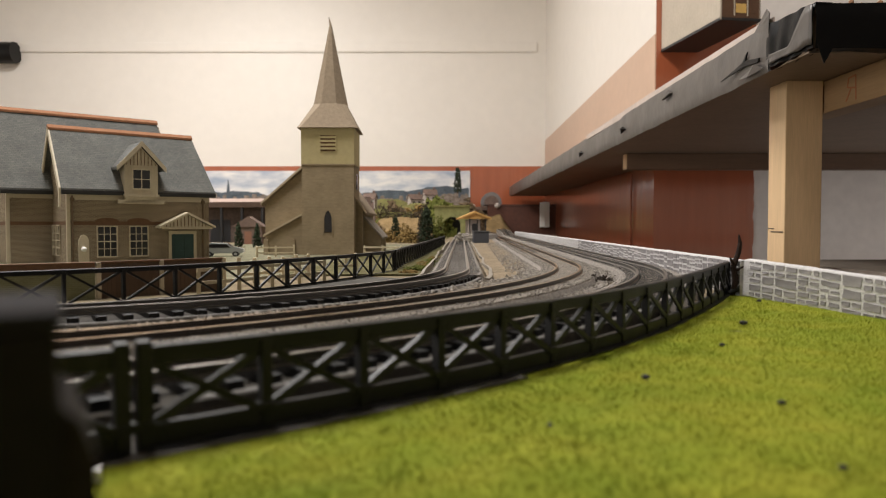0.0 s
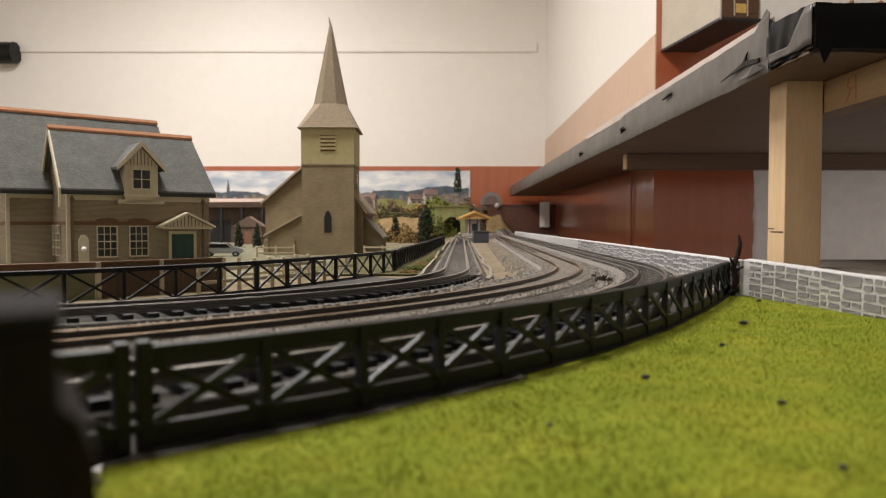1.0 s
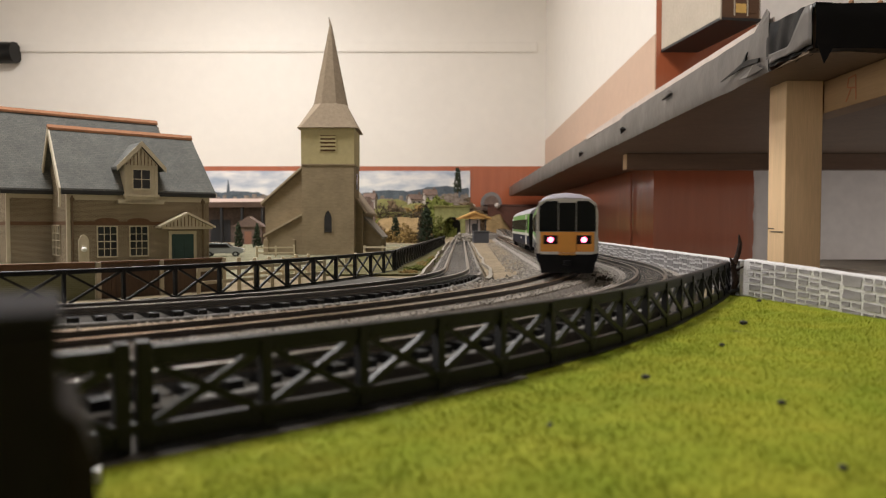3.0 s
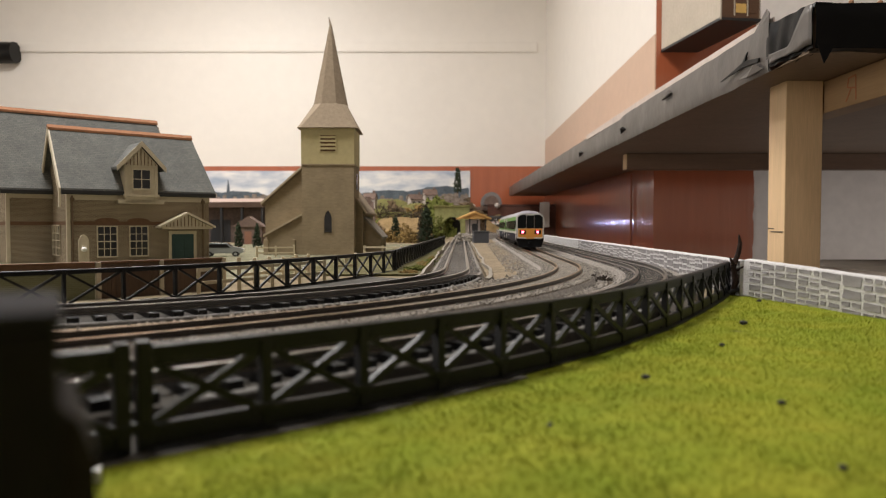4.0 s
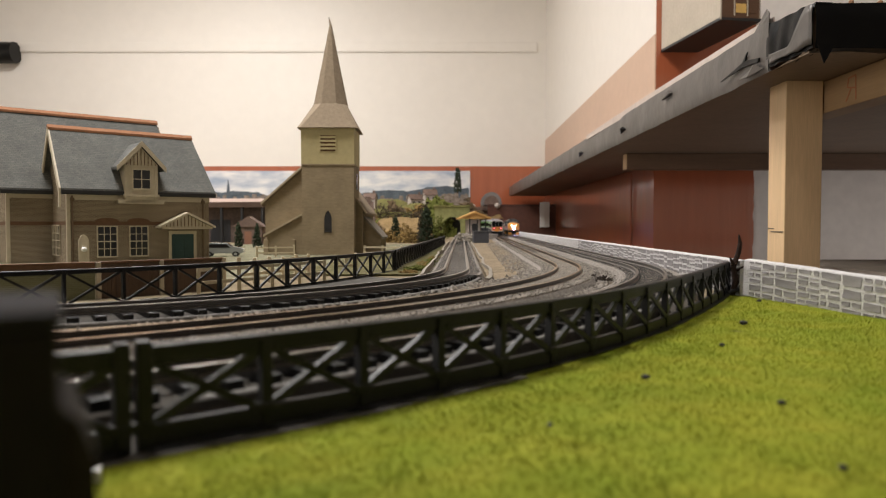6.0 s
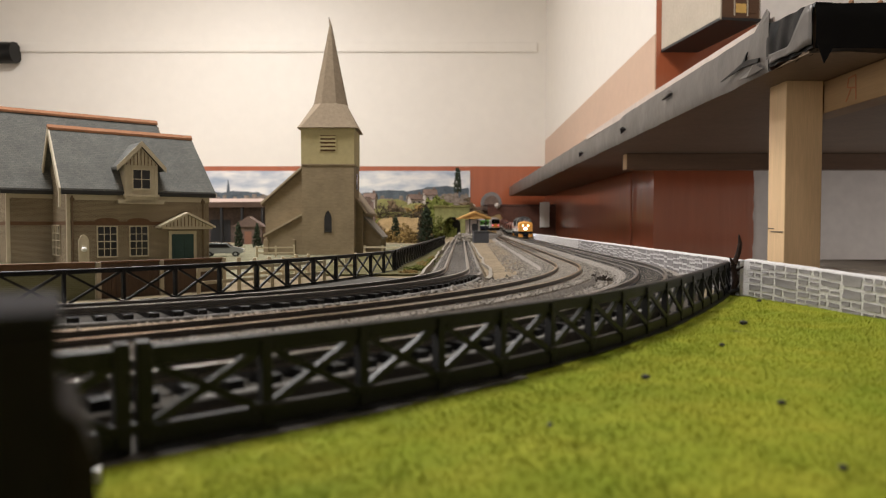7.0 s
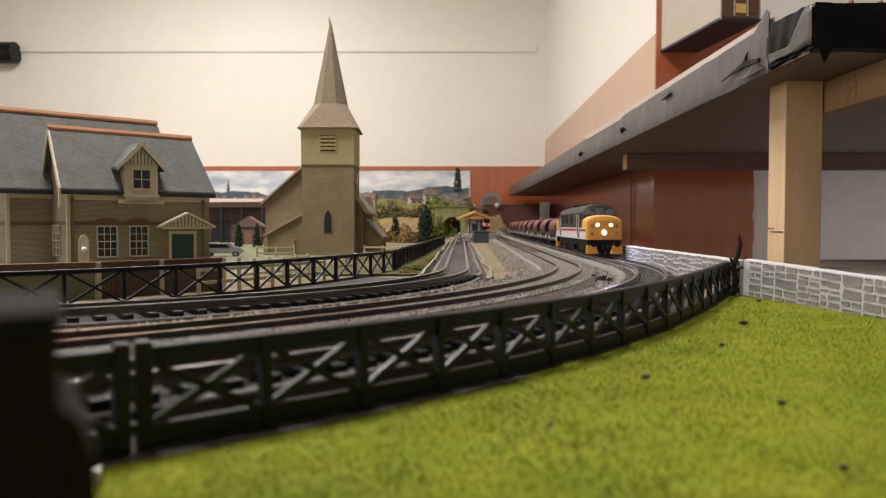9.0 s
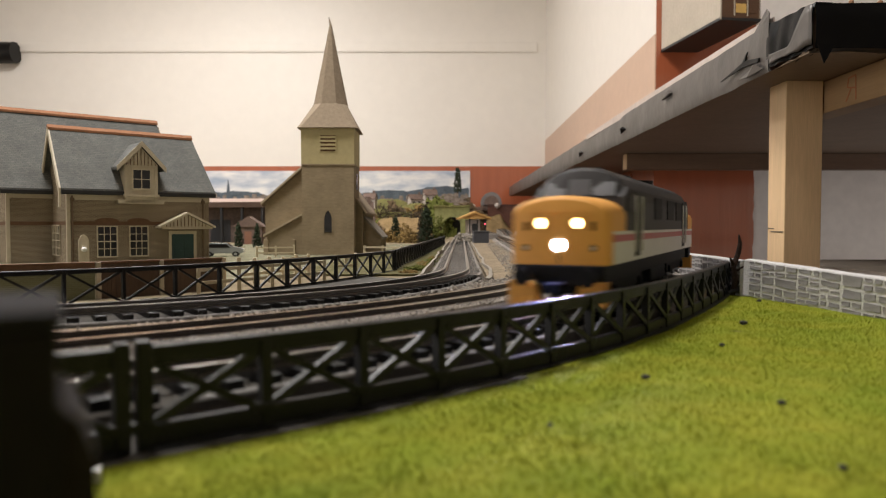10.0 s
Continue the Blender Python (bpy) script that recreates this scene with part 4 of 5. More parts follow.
part("dormer_sill", B(49, 83, -8.6, -6, 70.5, 72.5), M_TRIM, dz)
for sgn in (-1, 1):
    part("dormer_roof", prism([(66, 127.5), (66, 124.5), (66 + sgn * 23, 98), (66 + sgn * 23, 101)], "y", -9.5, 40), M_SLATE, dz)
    part("dormer_barge", prism([(66, 128.4), (66, 122.5), (66 + sgn * 23.6, 96), (66 + sgn * 23.6, 101.5)], "y", -10.4, -9.5), M_TRIM, dz)
part("dormer_apron", B(44, 88, -7, -0.5, 63, 67), M_TRIM, dz)
# gable-end windows of the front and rear blocks
for y0, x in ((30, -0.4), (50, -0.4)):
    w = part("side_window", B(x - 0.6, x + 0.2, y0, y0 + 12, 10, 40), M_GLASS, house)
    b = bmesh.new()
    for yy in (y0 - 1, y0 + 5.6, y0 + 12):
        box(b, x - 1.2, x, yy, yy + 1, 9, 41)
    for zz in (9, 17, 24.5, 32, 40):
        box(b, x - 1.1, x, y0, y0 + 12, zz, zz + 1)
    part("frame", b, M_TRIM, w)
part("quoin", B(-41, -38.6, 65, 68, 0, 70), M_TRIM, house)

# small garden arch in front of the cottage wall
ga = thing("garden_arch", "small cream arched panel with a white pot", "garden ornament", at(-351, 690, 0, 36))
part("panel", prism([(-4.6, 0), (4.6, 0), (4.6, 26), (2.6, 30), (0, 31.5), (-2.6, 30), (-4.6, 26)], "y", 0, 1.5), M_TRIM, ga)
b = bmesh.new()
bmesh.ops.create_uvsphere(b, u_segments=12, v_segments=8, radius=2.6, matrix=Matrix.Translation((0, -1, 17)))
smooth(part("pot", b, M_WHITE, ga), 60)

# ---- the church ----
M_CSTONE = course_mat("church_stone", (0.315, 0.246, 0.155), (0.275, 0.216, 0.135), (0.295, 0.231, 0.148), 5.0, 2.2, 0.12)
M_CCREAM = mat("belfry_cream", (0.45, 0.38, 0.20), 0.75, var=0.1, scale=150)
M_SPIRE = mat("spire_shingle", (0.262, 0.205, 0.143), 0.85, var=0.2, scale=220, bump=0.4, bscale=500)
M_VERGE = mat("pale_verge", (0.40, 0.33, 0.225), 0.75, var=0.15, scale=120)
church = thing("church", "stone church with cream belfry and tall pointed spire", "church", at(-154.5, 950, 0, 1))
part("tower", B(-35, 35, 0, 70, 0, 121), M_CSTONE, church)
part("string_course", B(-36, 36, -1, 71, 121, 123), M_CSTONE, church)
bel = part("belfry", B(-35.6, 35.6, -0.6, 70.6, 123, 172), M_CCREAM, church)
lv = part("louvre_recess", B(-10, 11, -1.0, 0, 140, 161), M_BAND, bel)
for k in range(4):
    part("louvre", beam((-9.5, -1.4, 143.5 + k * 5), (10.5, -1.4, 143.5 + k * 5), 1.4, 2.8), M_CCREAM, bel)
part("louvre_frame", B(-11, -9.6, -1.8, 0, 139, 162), M_CCREAM, bel)
part("louvre_frame", B(10.6, 12, -1.8, 0, 139, 162), M_CCREAM, bel)
b = bmesh.new()
rings = []
for z, hw, cut in ((171, 41, 0.12), (175, 38.5, 0.15), (199, 26, 0.42), (206, 22.5, 0.55), (266, 11, 0.58), (316, 1.8, 0.58), (328, 0.4, 0.58)):
    c = hw * (1 - cut)
    off = -2.5 if z == 328 else 0
    rings.append([b.verts.new((x + off, 35 + y, z)) for x, y in ((c, -hw), (hw, -c), (hw, c), (c, hw), (-c, hw), (-hw, c), (-hw, -c), (-c, -hw))])
for r0, r1 in zip(rings, rings[1:]):
    for k in range(8):
        j = (k + 1) % 8
        b.faces.new((r0[k], r0[j], r1[j], r1[k]))
b.faces.new(rings[0][::-1])
b.faces.new(rings[-1])
part("spire", b, M_SPIRE, church)
ow = part("lancet_window", prism([(-5, 31), (5, 31), (5, 50), (3.2, 57), (0, 61), (-3.2, 57), (-5, 50)], "y", -0.5, 0.5), M_GLASS, church)
b = prism([(-6.6, 29), (-5, 29), (-5, 50), (-3.2, 57), (0, 61), (0, 64), (-4.4, 59), (-6.6, 51)], "y", -1.2, 0.2)
prism([(6.6, 29), (5, 29), (5, 50), (3.2, 57), (0, 61), (0, 64), (4.4, 59), (6.6, 51)], "y", -1.2, 0.2, b)
part("surround", b, M_CSTONE, ow)
part("side_opening", B(35, 35.8, 26, 44, 90, 112), M_GLASS, church)
part("nave_wall", prism([(-90, 0), (44, 0), (44, 62), (-14, 138), (-90, 72)], "y", 26, 210), M_CSTONE, church)
for poly in ([(-95, 67.5), (-14, 139), (-14, 142.5), (-95, 71)], [(49, 55.5), (-14, 139), (-14, 142.5), (49, 59)]):
    part("nave_roof", prism(poly, "y", 23, 214), M_SPIRE, church)
    part("verge_board", prism([(x, z + 1.5) for x, z in poly], "y", 20.5, 23), M_VERGE, church)
part("aisle_wall", prism([(-84, 0), (-35.2, 0), (-35.2, 54), (-84, 27)], "y", 6, 26), M_CSTONE, church)
part("aisle_roof", prism([(-88, 25), (-35.2, 54.2), (-35.2, 57), (-88, 28)], "y", 3, 26), M_VERGE, church)
part("side_chapel", prism([(44.2, 0), (68, 0), (68, 24), (44.2, 50)], "y", 46, 150), M_CSTONE, church)
part("chapel_roof", prism([(44.2, 50.2), (71, 21), (71, 24), (44.2, 53.5)], "y", 43, 153), M_EDGE, church)
for x in (-84, -48):
    part("buttress", B(x - 3, x + 3, 1, 6, 0, 22, bev=0.5), M_CSTONE, church)

# ---- fences and small things round the village ----
M_PLANK = mat("brown_planks", (0.095, 0.055, 0.032), 0.7, var=0.25, scale=25, stretch=(8, 8, 1), rnd=0.4)
M_CFENCE = mat("cream_plastic", (0.60, 0.52, 0.36), 0.55, var=0.1, scale=150)
plk = thing("plank_fence", "brown plank fence with cream posts and capping", "fence")
pa, pb2 = Vector((-188.5, 385, 0)), Vector((-137.3, 440, 0))
pm = mesh_of("plank", B(-1.12, 1.12, -0.6, 0.6, 0, 19.2), M_PLANK)
ang = math.degrees(math.atan2(pb2.y - pa.y, pb2.x - pa.x))
n = 32
for k in range(n):
    p = pa.lerp(pb2, (k + 0.5) / n)
    piece("plank", pm, plk, at(p.x, p.y, random.uniform(-0.2, 0.2), ang))
for f in (0.0, 0.47, 1.0):
    p = pa.lerp(pb2, f)
    part("fence_post", B(-1.2, 1.2, -1.9, 0.9, 0, 20.2, bev=0.3), M_TRIM, plk, "cream post", at(p.x, p.y, 0, ang))
part("capping", beam((*pa.xy, 19.8), (*pb2.xy, 19.8), 3.2, 1.2), M_BAND, plk)
gw = thing("garden_wall", "low greenish printed brick garden wall with brown coping", "wall", at(-189.6, 384, 0, 36))
part("panel", B(-170, 0, 0, 4, 0, 16.8), course_mat("green_brick", (0.20, 0.20, 0.11), (0.17, 0.17, 0.09), (0.24, 0.24, 0.15), 3, 1), gw)
part("coping", B(-170, 0, -0.8, 4.8, 16.8, 20.3, bev=0.3), M_BAND, gw)


def rail_fence(label, pts, high=17, posts=18.0):
    f = thing("rail_fence", label, "fence", group="post and rail fences")
    for (x0, y0), (x1, y1) in zip(pts, pts[1:]):
        n = max(1, int(math.hypot(x1 - x0, y1 - y0) / posts))
        for k in range(n + 1):
            x, y = x0 + (x1 - x0) * k / n, y0 + (y1 - y0) * k / n
            part("fence_post", B(-1.2, 1.2, -1.2, 1.2, 0, high + random.uniform(-0.6, 1.2), bev=0.3), M_CFENCE, f, m=at(x, y, 0, 20))
        for z in (high * 0.4, high * 0.85):
            part("rail", beam((x0, y0 - 1.4, z), (x1, y1 - 1.4, z + random.uniform(-0.4, 0.4)), 0.8, 2.0), M_CFENCE, f)
    return f


rail_fence("cream plastic post and rail fence on the grass", [(-141.5, 408), (-117.5, 447), (-84, 498)], 17, 12)
rail_fence("cream plastic post and rail fence on the grass", [(-136, 470), (-104, 545)], 18, 14)
rail_fence("cream plastic post and rail fence with broken end", [(-90, 590), (-74, 600)], 16, 8)
rail_fence("cream plastic post and rail fence beside the church", [(-232, 880), (-190, 900)], 15)
rail_fence("cream plastic post and rail fence beside the church", [(-100, 900), (-52, 880)], 15)
structure(part("village_green", prism([(-190, 480), (-95, 560), (-60, 640), (-60, 1500), (-700, 1500), (-700, 640), (-420, 470)], "z", 0.2, 1.0), mat("village_ground", (0.175, 0.165, 0.105), 0.95, var=0.4, scale=45, bump=0.6, bscale=500)), "pale scattered ground of the village")

car = thing("hatchback_car", "silver grey model hatchback parked by the cottage", "car", at(-282, 905, 1.0, 12))
car.scale = (0.95, 0.95, 0.8)
M_SILVER = mat("silver_paint", (0.36, 0.38, 0.38), 0.3, 0.3, var=0.05)
b = prism([(-27, 5), (27, 5), (27.5, 11), (25, 13), (14, 14), (6, 21), (-16, 21.5), (-26, 14), (-27.5, 10)], "y", -11, 11)
bmesh.ops.bevel(b, geom=b.edges[:], offset=1.2, segments=2, affect="EDGES")
smooth(part("body", b, M_SILVER, car), 50)
for y in (-11.2, 11.0):
    part("side_window", prism([(-21, 14), (11, 14), (5, 19.6), (-15, 19.8)], "y", y, y + 0.25), M_GLASS, car)
part("windscreen", prism([(13.6, 14.4), (14.2, 14.8), (6.6, 20.8), (6, 20.4)], "y", -9, 9), M_GLASS, car)
part("rear_window", prism([(-25.4, 14.6), (-25.9, 15.2), (-17, 21), (-16.6, 20.4)], "y", -9, 9), M_GLASS, car)
for x in (-17, 17):
    for y in (-11.4, 9):
        wh = part("wheel", rod((x, y, 4), (x, y + 2.4, 4), 4.2, 18), M_DARK, car)
        part("hub", rod((x, y - 0.2, 4), (x, y + 2.6, 4), 2.2, 12), M_SILVER, wh)
for y in (-8, 8):
    part("headlight", B(26.6, 27.8, y - 2, y + 2, 8.5, 11, bev=0.3), M_WHITE, car)

# ---- trees ----
M_BARK = mat("bark", (0.08, 0.055, 0.035), 0.9, var=0.3, scale=150)
M_CONIFER = mat("conifer_foliage", (0.030, 0.040, 0.022), 0.9, var=0.5, scale=120, island=0.5)
M_BUSH = mat("bush_foliage", (0.115, 0.125, 0.03), 0.95, var=0.5, scale=90, island=0.6)
M_AUTUMN = mat("dry_foliage", (0.20, 0.135, 0.05), 0.95, var=0.5, scale=90, island=0.6)
M_DARKF = mat("dark_brown_foliage", (0.062, 0.048, 0.030), 0.95, var=0.5, scale=90, island=0.7)
M_BROWNF = mat("brown_foliage", (0.12, 0.085, 0.05), 0.95, var=0.5, scale=90, island=0.6)


def conifer(label, x, y, high, wide, seed, z=0.0, blunt=0.7):
    t = thing("conifer", label, "tree", at(x, y, z), group="conifers")
    part("trunk", rod((0, 0, 0), (0, 0, high * 0.9), high * 0.03, 7, r2=high * 0.008), M_BARK, t)

    def spot(r):
        u = r.random() ** 0.9
        rad = wide * (1 - u) ** blunt * math.sqrt(r.random()) * (0.85 + 0.3 * r.random())
        a = r.uniform(0, 6.3)
        return rad * math.cos(a), rad * math.sin(a), high * (0.06 + 0.94 * u)
    part("crown", clumps(spot, 420, high * 0.028 + 0.6, seed), M_CONIFER, t)
    return t


def bush(label, x, y, rx, ry, rz, seed, material, z=0.0, n=500, size=None):
    t = thing("bush", label, "bush", at(x, y, z), group="bushes")
    part("stem", rod((0, 0, -1), (0, 0, rz * 0.6), rz * 0.06 + 0.5, 6), M_BARK, t)

    def spot(r):
        v = r.normal(0, 1, 3)
        v /= np.linalg.norm(v)
        v *= r.random() ** 0.4 * (0.8 + 0.4 * noise.noise((v[0] * 2 + seed, v[1] * 2, v[2] * 2)) + 0.1)
        return v[0] * rx, v[1] * ry, abs(v[2]) * rz
    part("crown", clumps(spot, n, size or rz * 0.09 + 0.8, seed), material, t)
    return t


def px(x, Y):
    return (x - 784) / 1250 * Y


def hz(y, Y):
    return 40 + (400 - y) * Y / 1250


conifer("dark green model conifer beside the road", px(422, 1250), 1250, 46, 10, 1)
conifer("dark green model conifer beside the road", px(455, 1250), 1250, 44, 9, 2)
conifer("tall dark conifer beside the straight track", px(755, 1500), 1500, 78, 17, 3, blunt=0.35)
conifer("dark conifer behind the church", px(700, 1700), 1700, 60, 14, 4, blunt=0.4)
conifer("dark conifer behind the church", px(665, 1500), 1500, 45, 9, 5, blunt=0.4)
for k, (x, Y, w, h) in enumerate(((640, 1900, 34, 118), (752, 1620, 18, 96), (700, 2300, 60, 112), (735, 2320, 50, 104), (672, 2280, 50, 116))):
    bush("dark brown bushy tree behind the church", px(x, Y), Y, w, w * 0.8, h, 210 + k, M_DARKF, n=900, size=3.2)
random.seed(31)
for k in range(14):
    y = 590 + k * 24 + random.uniform(-8, 8)
    x = -36 + 0.11 * (y - 600) + random.uniform(0, 14) + (8 if k < 6 else 0)
    bush("low patch of dry grass on the verge", x, y, random.uniform(8, 14), random.uniform(12, 20), random.uniform(2.5, 6), 300 + k, M_AUTUMN if k % 3 == 0 else M_BUSH, z=0.5, n=260, size=1.1)
conifer("tall black conifer on the hill top", px(810, 3000), 3000, 108, 18, 6, z=177, blunt=0.3)

# ---- the far hill with tunnel mouths ----
M_HILLG = mat("hill_scatter", (0.16, 0.15, 0.055), 0.95, var=0.45, scale=30, bump=1.0, bscale=150, dist=0.004)
M_HILLB = mat("hill_dry", (0.22, 0.15, 0.07), 0.95, var=0.45, scale=30, bump=1.0, bscale=150, dist=0.004)


def mound(name, label, x0, x1, y0, y1, high, seed, material, nx=44, ny=30):
    b = bmesh.new()
    grid = []
    for j in range(ny + 1):
        row = []
        for i in range(nx + 1):
            u, v = i / nx, j / ny
            x, y = x0 + (x1 - x0) * u, y0 + (y1 - y0) * v
            e = min(1, 5 * u) * min(1, 5 * (1 - u)) * min(1.0, 4 * v + 0.02)
            h = high * (e ** 0.7) * (0.8 + 0.35 * noise.noise((x / 160 + seed, y / 160, 0)) + 0.18 * noise.noise((x / 45, y / 45, seed)))
            row.append(b.verts.new((x, y, max(h, 0.3))))
        grid.append(row)
    for r0, r1 in zip(grid, grid[1:]):
        for k in range(nx):
            b.faces.new((r0[k], r0[k + 1], r1[k + 1], r1[k]))
    ob = part(name, b, material)
    smooth(ob, 180)
    return tagged(ob, label, kind="structure")


mound("hill_back", "scenic hill with green scatter", -900, 120, 2700, 3430, 150, 3, M_HILLG)
mound("hill_near", "dry brown scenic bank", px(640, 1900), px(768, 1900), 1800, 2500, 62, 7, M_HILLB)
mound("hill_left", "scenic hill with brown scatter", -2100, -700, 2300, 3430, 120, 11, M_HILLB)


def portal(label, x, y, w, h, wide, high):
    p = thing("tunnel_portal", label, "tunnel portal", at(x, y, 0), group="tunnel portals")
    arc = [(w * math.cos(math.pi * k / 12), h - w + w * math.sin(math.pi * k / 12)) for k in range(13)]
    poly = [(-wide, 0), (-wide, high), (wide, high), (wide, 0), (w, 0)] + arc + [(-w, 0)]
    part("face", prism(poly, "y", 0, 14), mat("portal_stone", (0.24, 0.24, 0.10), 0.9, var=0.4, scale=60), p)
    # dark sheet behind the mouth in place of the tunnel's own shade
    part("lining", prism([(-w - 1, 0), (w + 1, 0), (w + 1, h), (-w - 1, h)], "y", 60, 62), M_DARK, p)
    part("parapet", B(-wide - 3, wide + 3, -4, 14, high, high + 8, bev=1), M_HILLG, p)


portal("mossy tunnel portal in the hillside", px(800, 2500), 2500, 30, 72, 62, 105)
portal("dark tunnel mouth behind the church", px(693, 2600), 2600, 42, 66, 75, 82)
random.seed(30)
for k, (x, y, Y, rx, rz, m) in enumerate(((650, 372, 1700, 40, 42, M_AUTUMN), (690, 405, 1700, 45, 34, M_AUTUMN), (728, 412, 1650, 38, 36, M_AUTUMN), (770, 400, 2200, 40, 40, M_BUSH), (640, 355, 2300, 60, 92, M_BROWNF), (720, 360, 2650, 90, 100, M_BROWNF), (780, 345, 2560, 50, 148, M_BUSH), (770, 340, 2700, 60, 160, M_BUSH), (830, 350, 2750, 70, 140, M_BROWNF), (660, 380, 2000, 40, 60, M_BUSH), (600, 380, 2300, 90, 95, M_BROWNF), (520, 380, 2600, 120, 100, M_BROWNF), (700, 350, 2750, 80, 135, M_BROWNF), (735, 345, 2800, 70, 130, M_AUTUMN))):
    bush(("dry ochre bush on the bank", "green scatter bush on the hillside", "brown bushy undergrowth on the hillside")[(M_AUTUMN, M_BUSH, M_BROWNF).index(m)], px(x, Y), Y, rx, rx * 0.8, rz, 40 + k, m, n=420)

for k in range(26):
    x, Y = random.uniform(628, 790), random.choice((1850, 1950, 2100, 2250, 2350, 2640, 2720))
    m = random.choice((M_AUTUMN, M_BROWNF, M_BROWNF, M_CONIFER, M_BUSH))
    base = 30 if Y < 2000 else 50 if Y < 2500 else 20
    bush(("dry ochre bush on the bank", "green scatter bush on the hillside", "brown bushy undergrowth on the hillside", "dark green shrub on the hillside")[(M_AUTUMN, M_BUSH, M_BROWNF, M_CONIFER).index(m)], px(x, Y), Y, random.uniform(12, 34), random.uniform(12, 30), random.uniform(14, 30) + base, 90 + k, m, n=260, size=random.uniform(2.2, 4.5))

# houses on the far hill
M_HWHITE = mat("far_render", (0.42, 0.37, 0.33), 0.8, var=0.25, scale=60)
M_HROOF = mat("far_roof", (0.15, 0.105, 0.085), 0.8, var=0.3, scale=60)


def far_house(label, x, Y, z, w, d, e, r, rz):
    h = thing("far_cottage", label, "house", at(px(x, Y), Y, z, rz), group="hill cottages")
    part("wall", prism([(-d, 0), (d, 0), (d, e), (0, r), (-d, e)], "x", -w, w), M_HWHITE, h)
    for sgn in (-1, 1):
        part("roof", prism([(sgn * d * 1.15, e - 3), (0, r), (0, r + 4), (sgn * d * 1.15, e + 1)], "x", -w - 3, w + 3), M_HROOF, h)
    for xx in (-w * 0.5, w * 0.4):
        part("window", B(xx - 5, xx + 5, -d - 0.6, -d, e * 0.3, e * 0.75), M_GLASS, h)
    part("chimney", B(w * 0.5, w * 0.5 + 8, -4, 4, r - 8, r + 14, bev=0.8), M_HROOF, h)


far_house("white rendered cottage on the hill", 761, 2900, 130, 26, 18, 36, 56, 15)
far_house("white rendered cottage on the hill", 655, 2800, 108, 24, 18, 38, 58, -10)
far_house("white rendered cottage behind the church", 640, 1450, 0, 22, 20, 50, 86, 12)
far_house("white rendered cottage on the hill", 735, 3000, 118, 28, 18, 34, 52, 25)

# ---- halt building with orange roof, and its platform ----
halt = thing("station_halt", "small station building with an orange gabled roof", "station", at(px(840, 2050), 2050, 0, 4))
M_ORANGE = mat("orange_roof", (0.52, 0.30, 0.10), 0.75, var=0.2, scale=60)
part("platform", B(-28, 40, -190, 90, 0, 18, bev=1), M_GREYBED, halt)
part("building", B(-20, 16, 0, 70, 18, 58), M_HWHITE, halt)
for sgn in (-1, 1):
    part("roof", prism([(sgn * 46, 58), (0, 76), (0, 82), (sgn * 48, 62)], "y", -20, 84), M_ORANGE, halt)
part("gable", prism([(-40, 60), (40, 60), (0, 76)], "y", -14, -11), M_ORANGE, halt)
for x in (-16, 6, 30):
    part("canopy_post", B(x - 1.6, x + 1.6, -16, -13, 18, 61, bev=0.3), M_DARK, halt)
part("doorway", B(-8, 6, -0.8, 0, 18, 46), M_DARK, halt)
crate = thing("platform_hut", "dark grey flat-topped lineside hut", "hut", at(px(851, 1480), 1480, 2.5, 3))
part("body", B(-15, 17, 0, 30, 0, 25, bev=0.8), mat("dark_grey_card", (0.06, 0.06, 0.065), 0.8, var=0.2, scale=60), crate)
part("top", B(-16.5, 18.5, -1.5, 31.5, 25, 27, bev=0.4), mat("hut_top", (0.10, 0.10, 0.10), 0.8, var=0.2, scale=60), crate)
mass = thing("rubble_heap", "pale plaster rubble at the platform end", "rubble", at(px(826, 1560), 1560, 2))
part("stones_heap", clumps(lambda r: (r.normal(0, 9), r.normal(0, 30), abs(r.normal(0, 9))), 120, 4.5, 77), M_EDGE, mass)
# a round-topped shed roof and clutter high on the hill
dome = thing("arched_shed", "grey arched roof shed on the hill", "shed", at(px(868, 3200), 3200, 0))
arc = [(46 * math.cos(math.pi * k / 14), 140 + 50 * math.sin(math.pi * k / 14)) for k in range(15)]
part("roof", prism([(46, 132)] + arc + [(-46, 132)], "y", -60, 0), mat("grey_sheet", (0.17, 0.155, 0.15), 0.7, var=0.4, scale=25), dome)
part("wall", B(-44, 44, -56, -4, 0, 133), M_HROOF, dome)
part("arch_panel", prism([(32, 134)] + [(x * 0.7, 140 + (z - 140) * 0.68) for x, z in arc] + [(-32, 134)], "y", -62, -60), M_HROOF, dome)
part("awning", B(-70, 90, -90, -60, 108, 124, bev=2), M_HROOF, dome)
for k, (x, y, r) in enumerate(((838, 352, 9), (880, 356, 12))):
    b = bmesh.new()
    bmesh.ops.create_icosphere(b, subdivisions=2, radius=r)
    for v in b.verts:
        v.co *= 1 + 0.25 * noise.noise(v.co / r * 1.7 + Vector((k, 0, 0)))
    t = thing("boulder", "pale rounded boulder on the hill top", "boulder", at(px(x, 3090), 3090, 120 + r * 0.7), group="boulders")
    smooth(part("stone", b, M_HWHITE if k < 2 else M_EDGE, t), 80)
mound("hill_right", "dark scenic bank behind the station", 60, 300, 2960, 3430, 112, 5, M_HILLB)

# ---- long sheds behind the cottage ----
shed = thing("goods_shed", "long brown shed with a low pinkish roof", "shed", at(px(410, 1700), 1700, 0, -4))
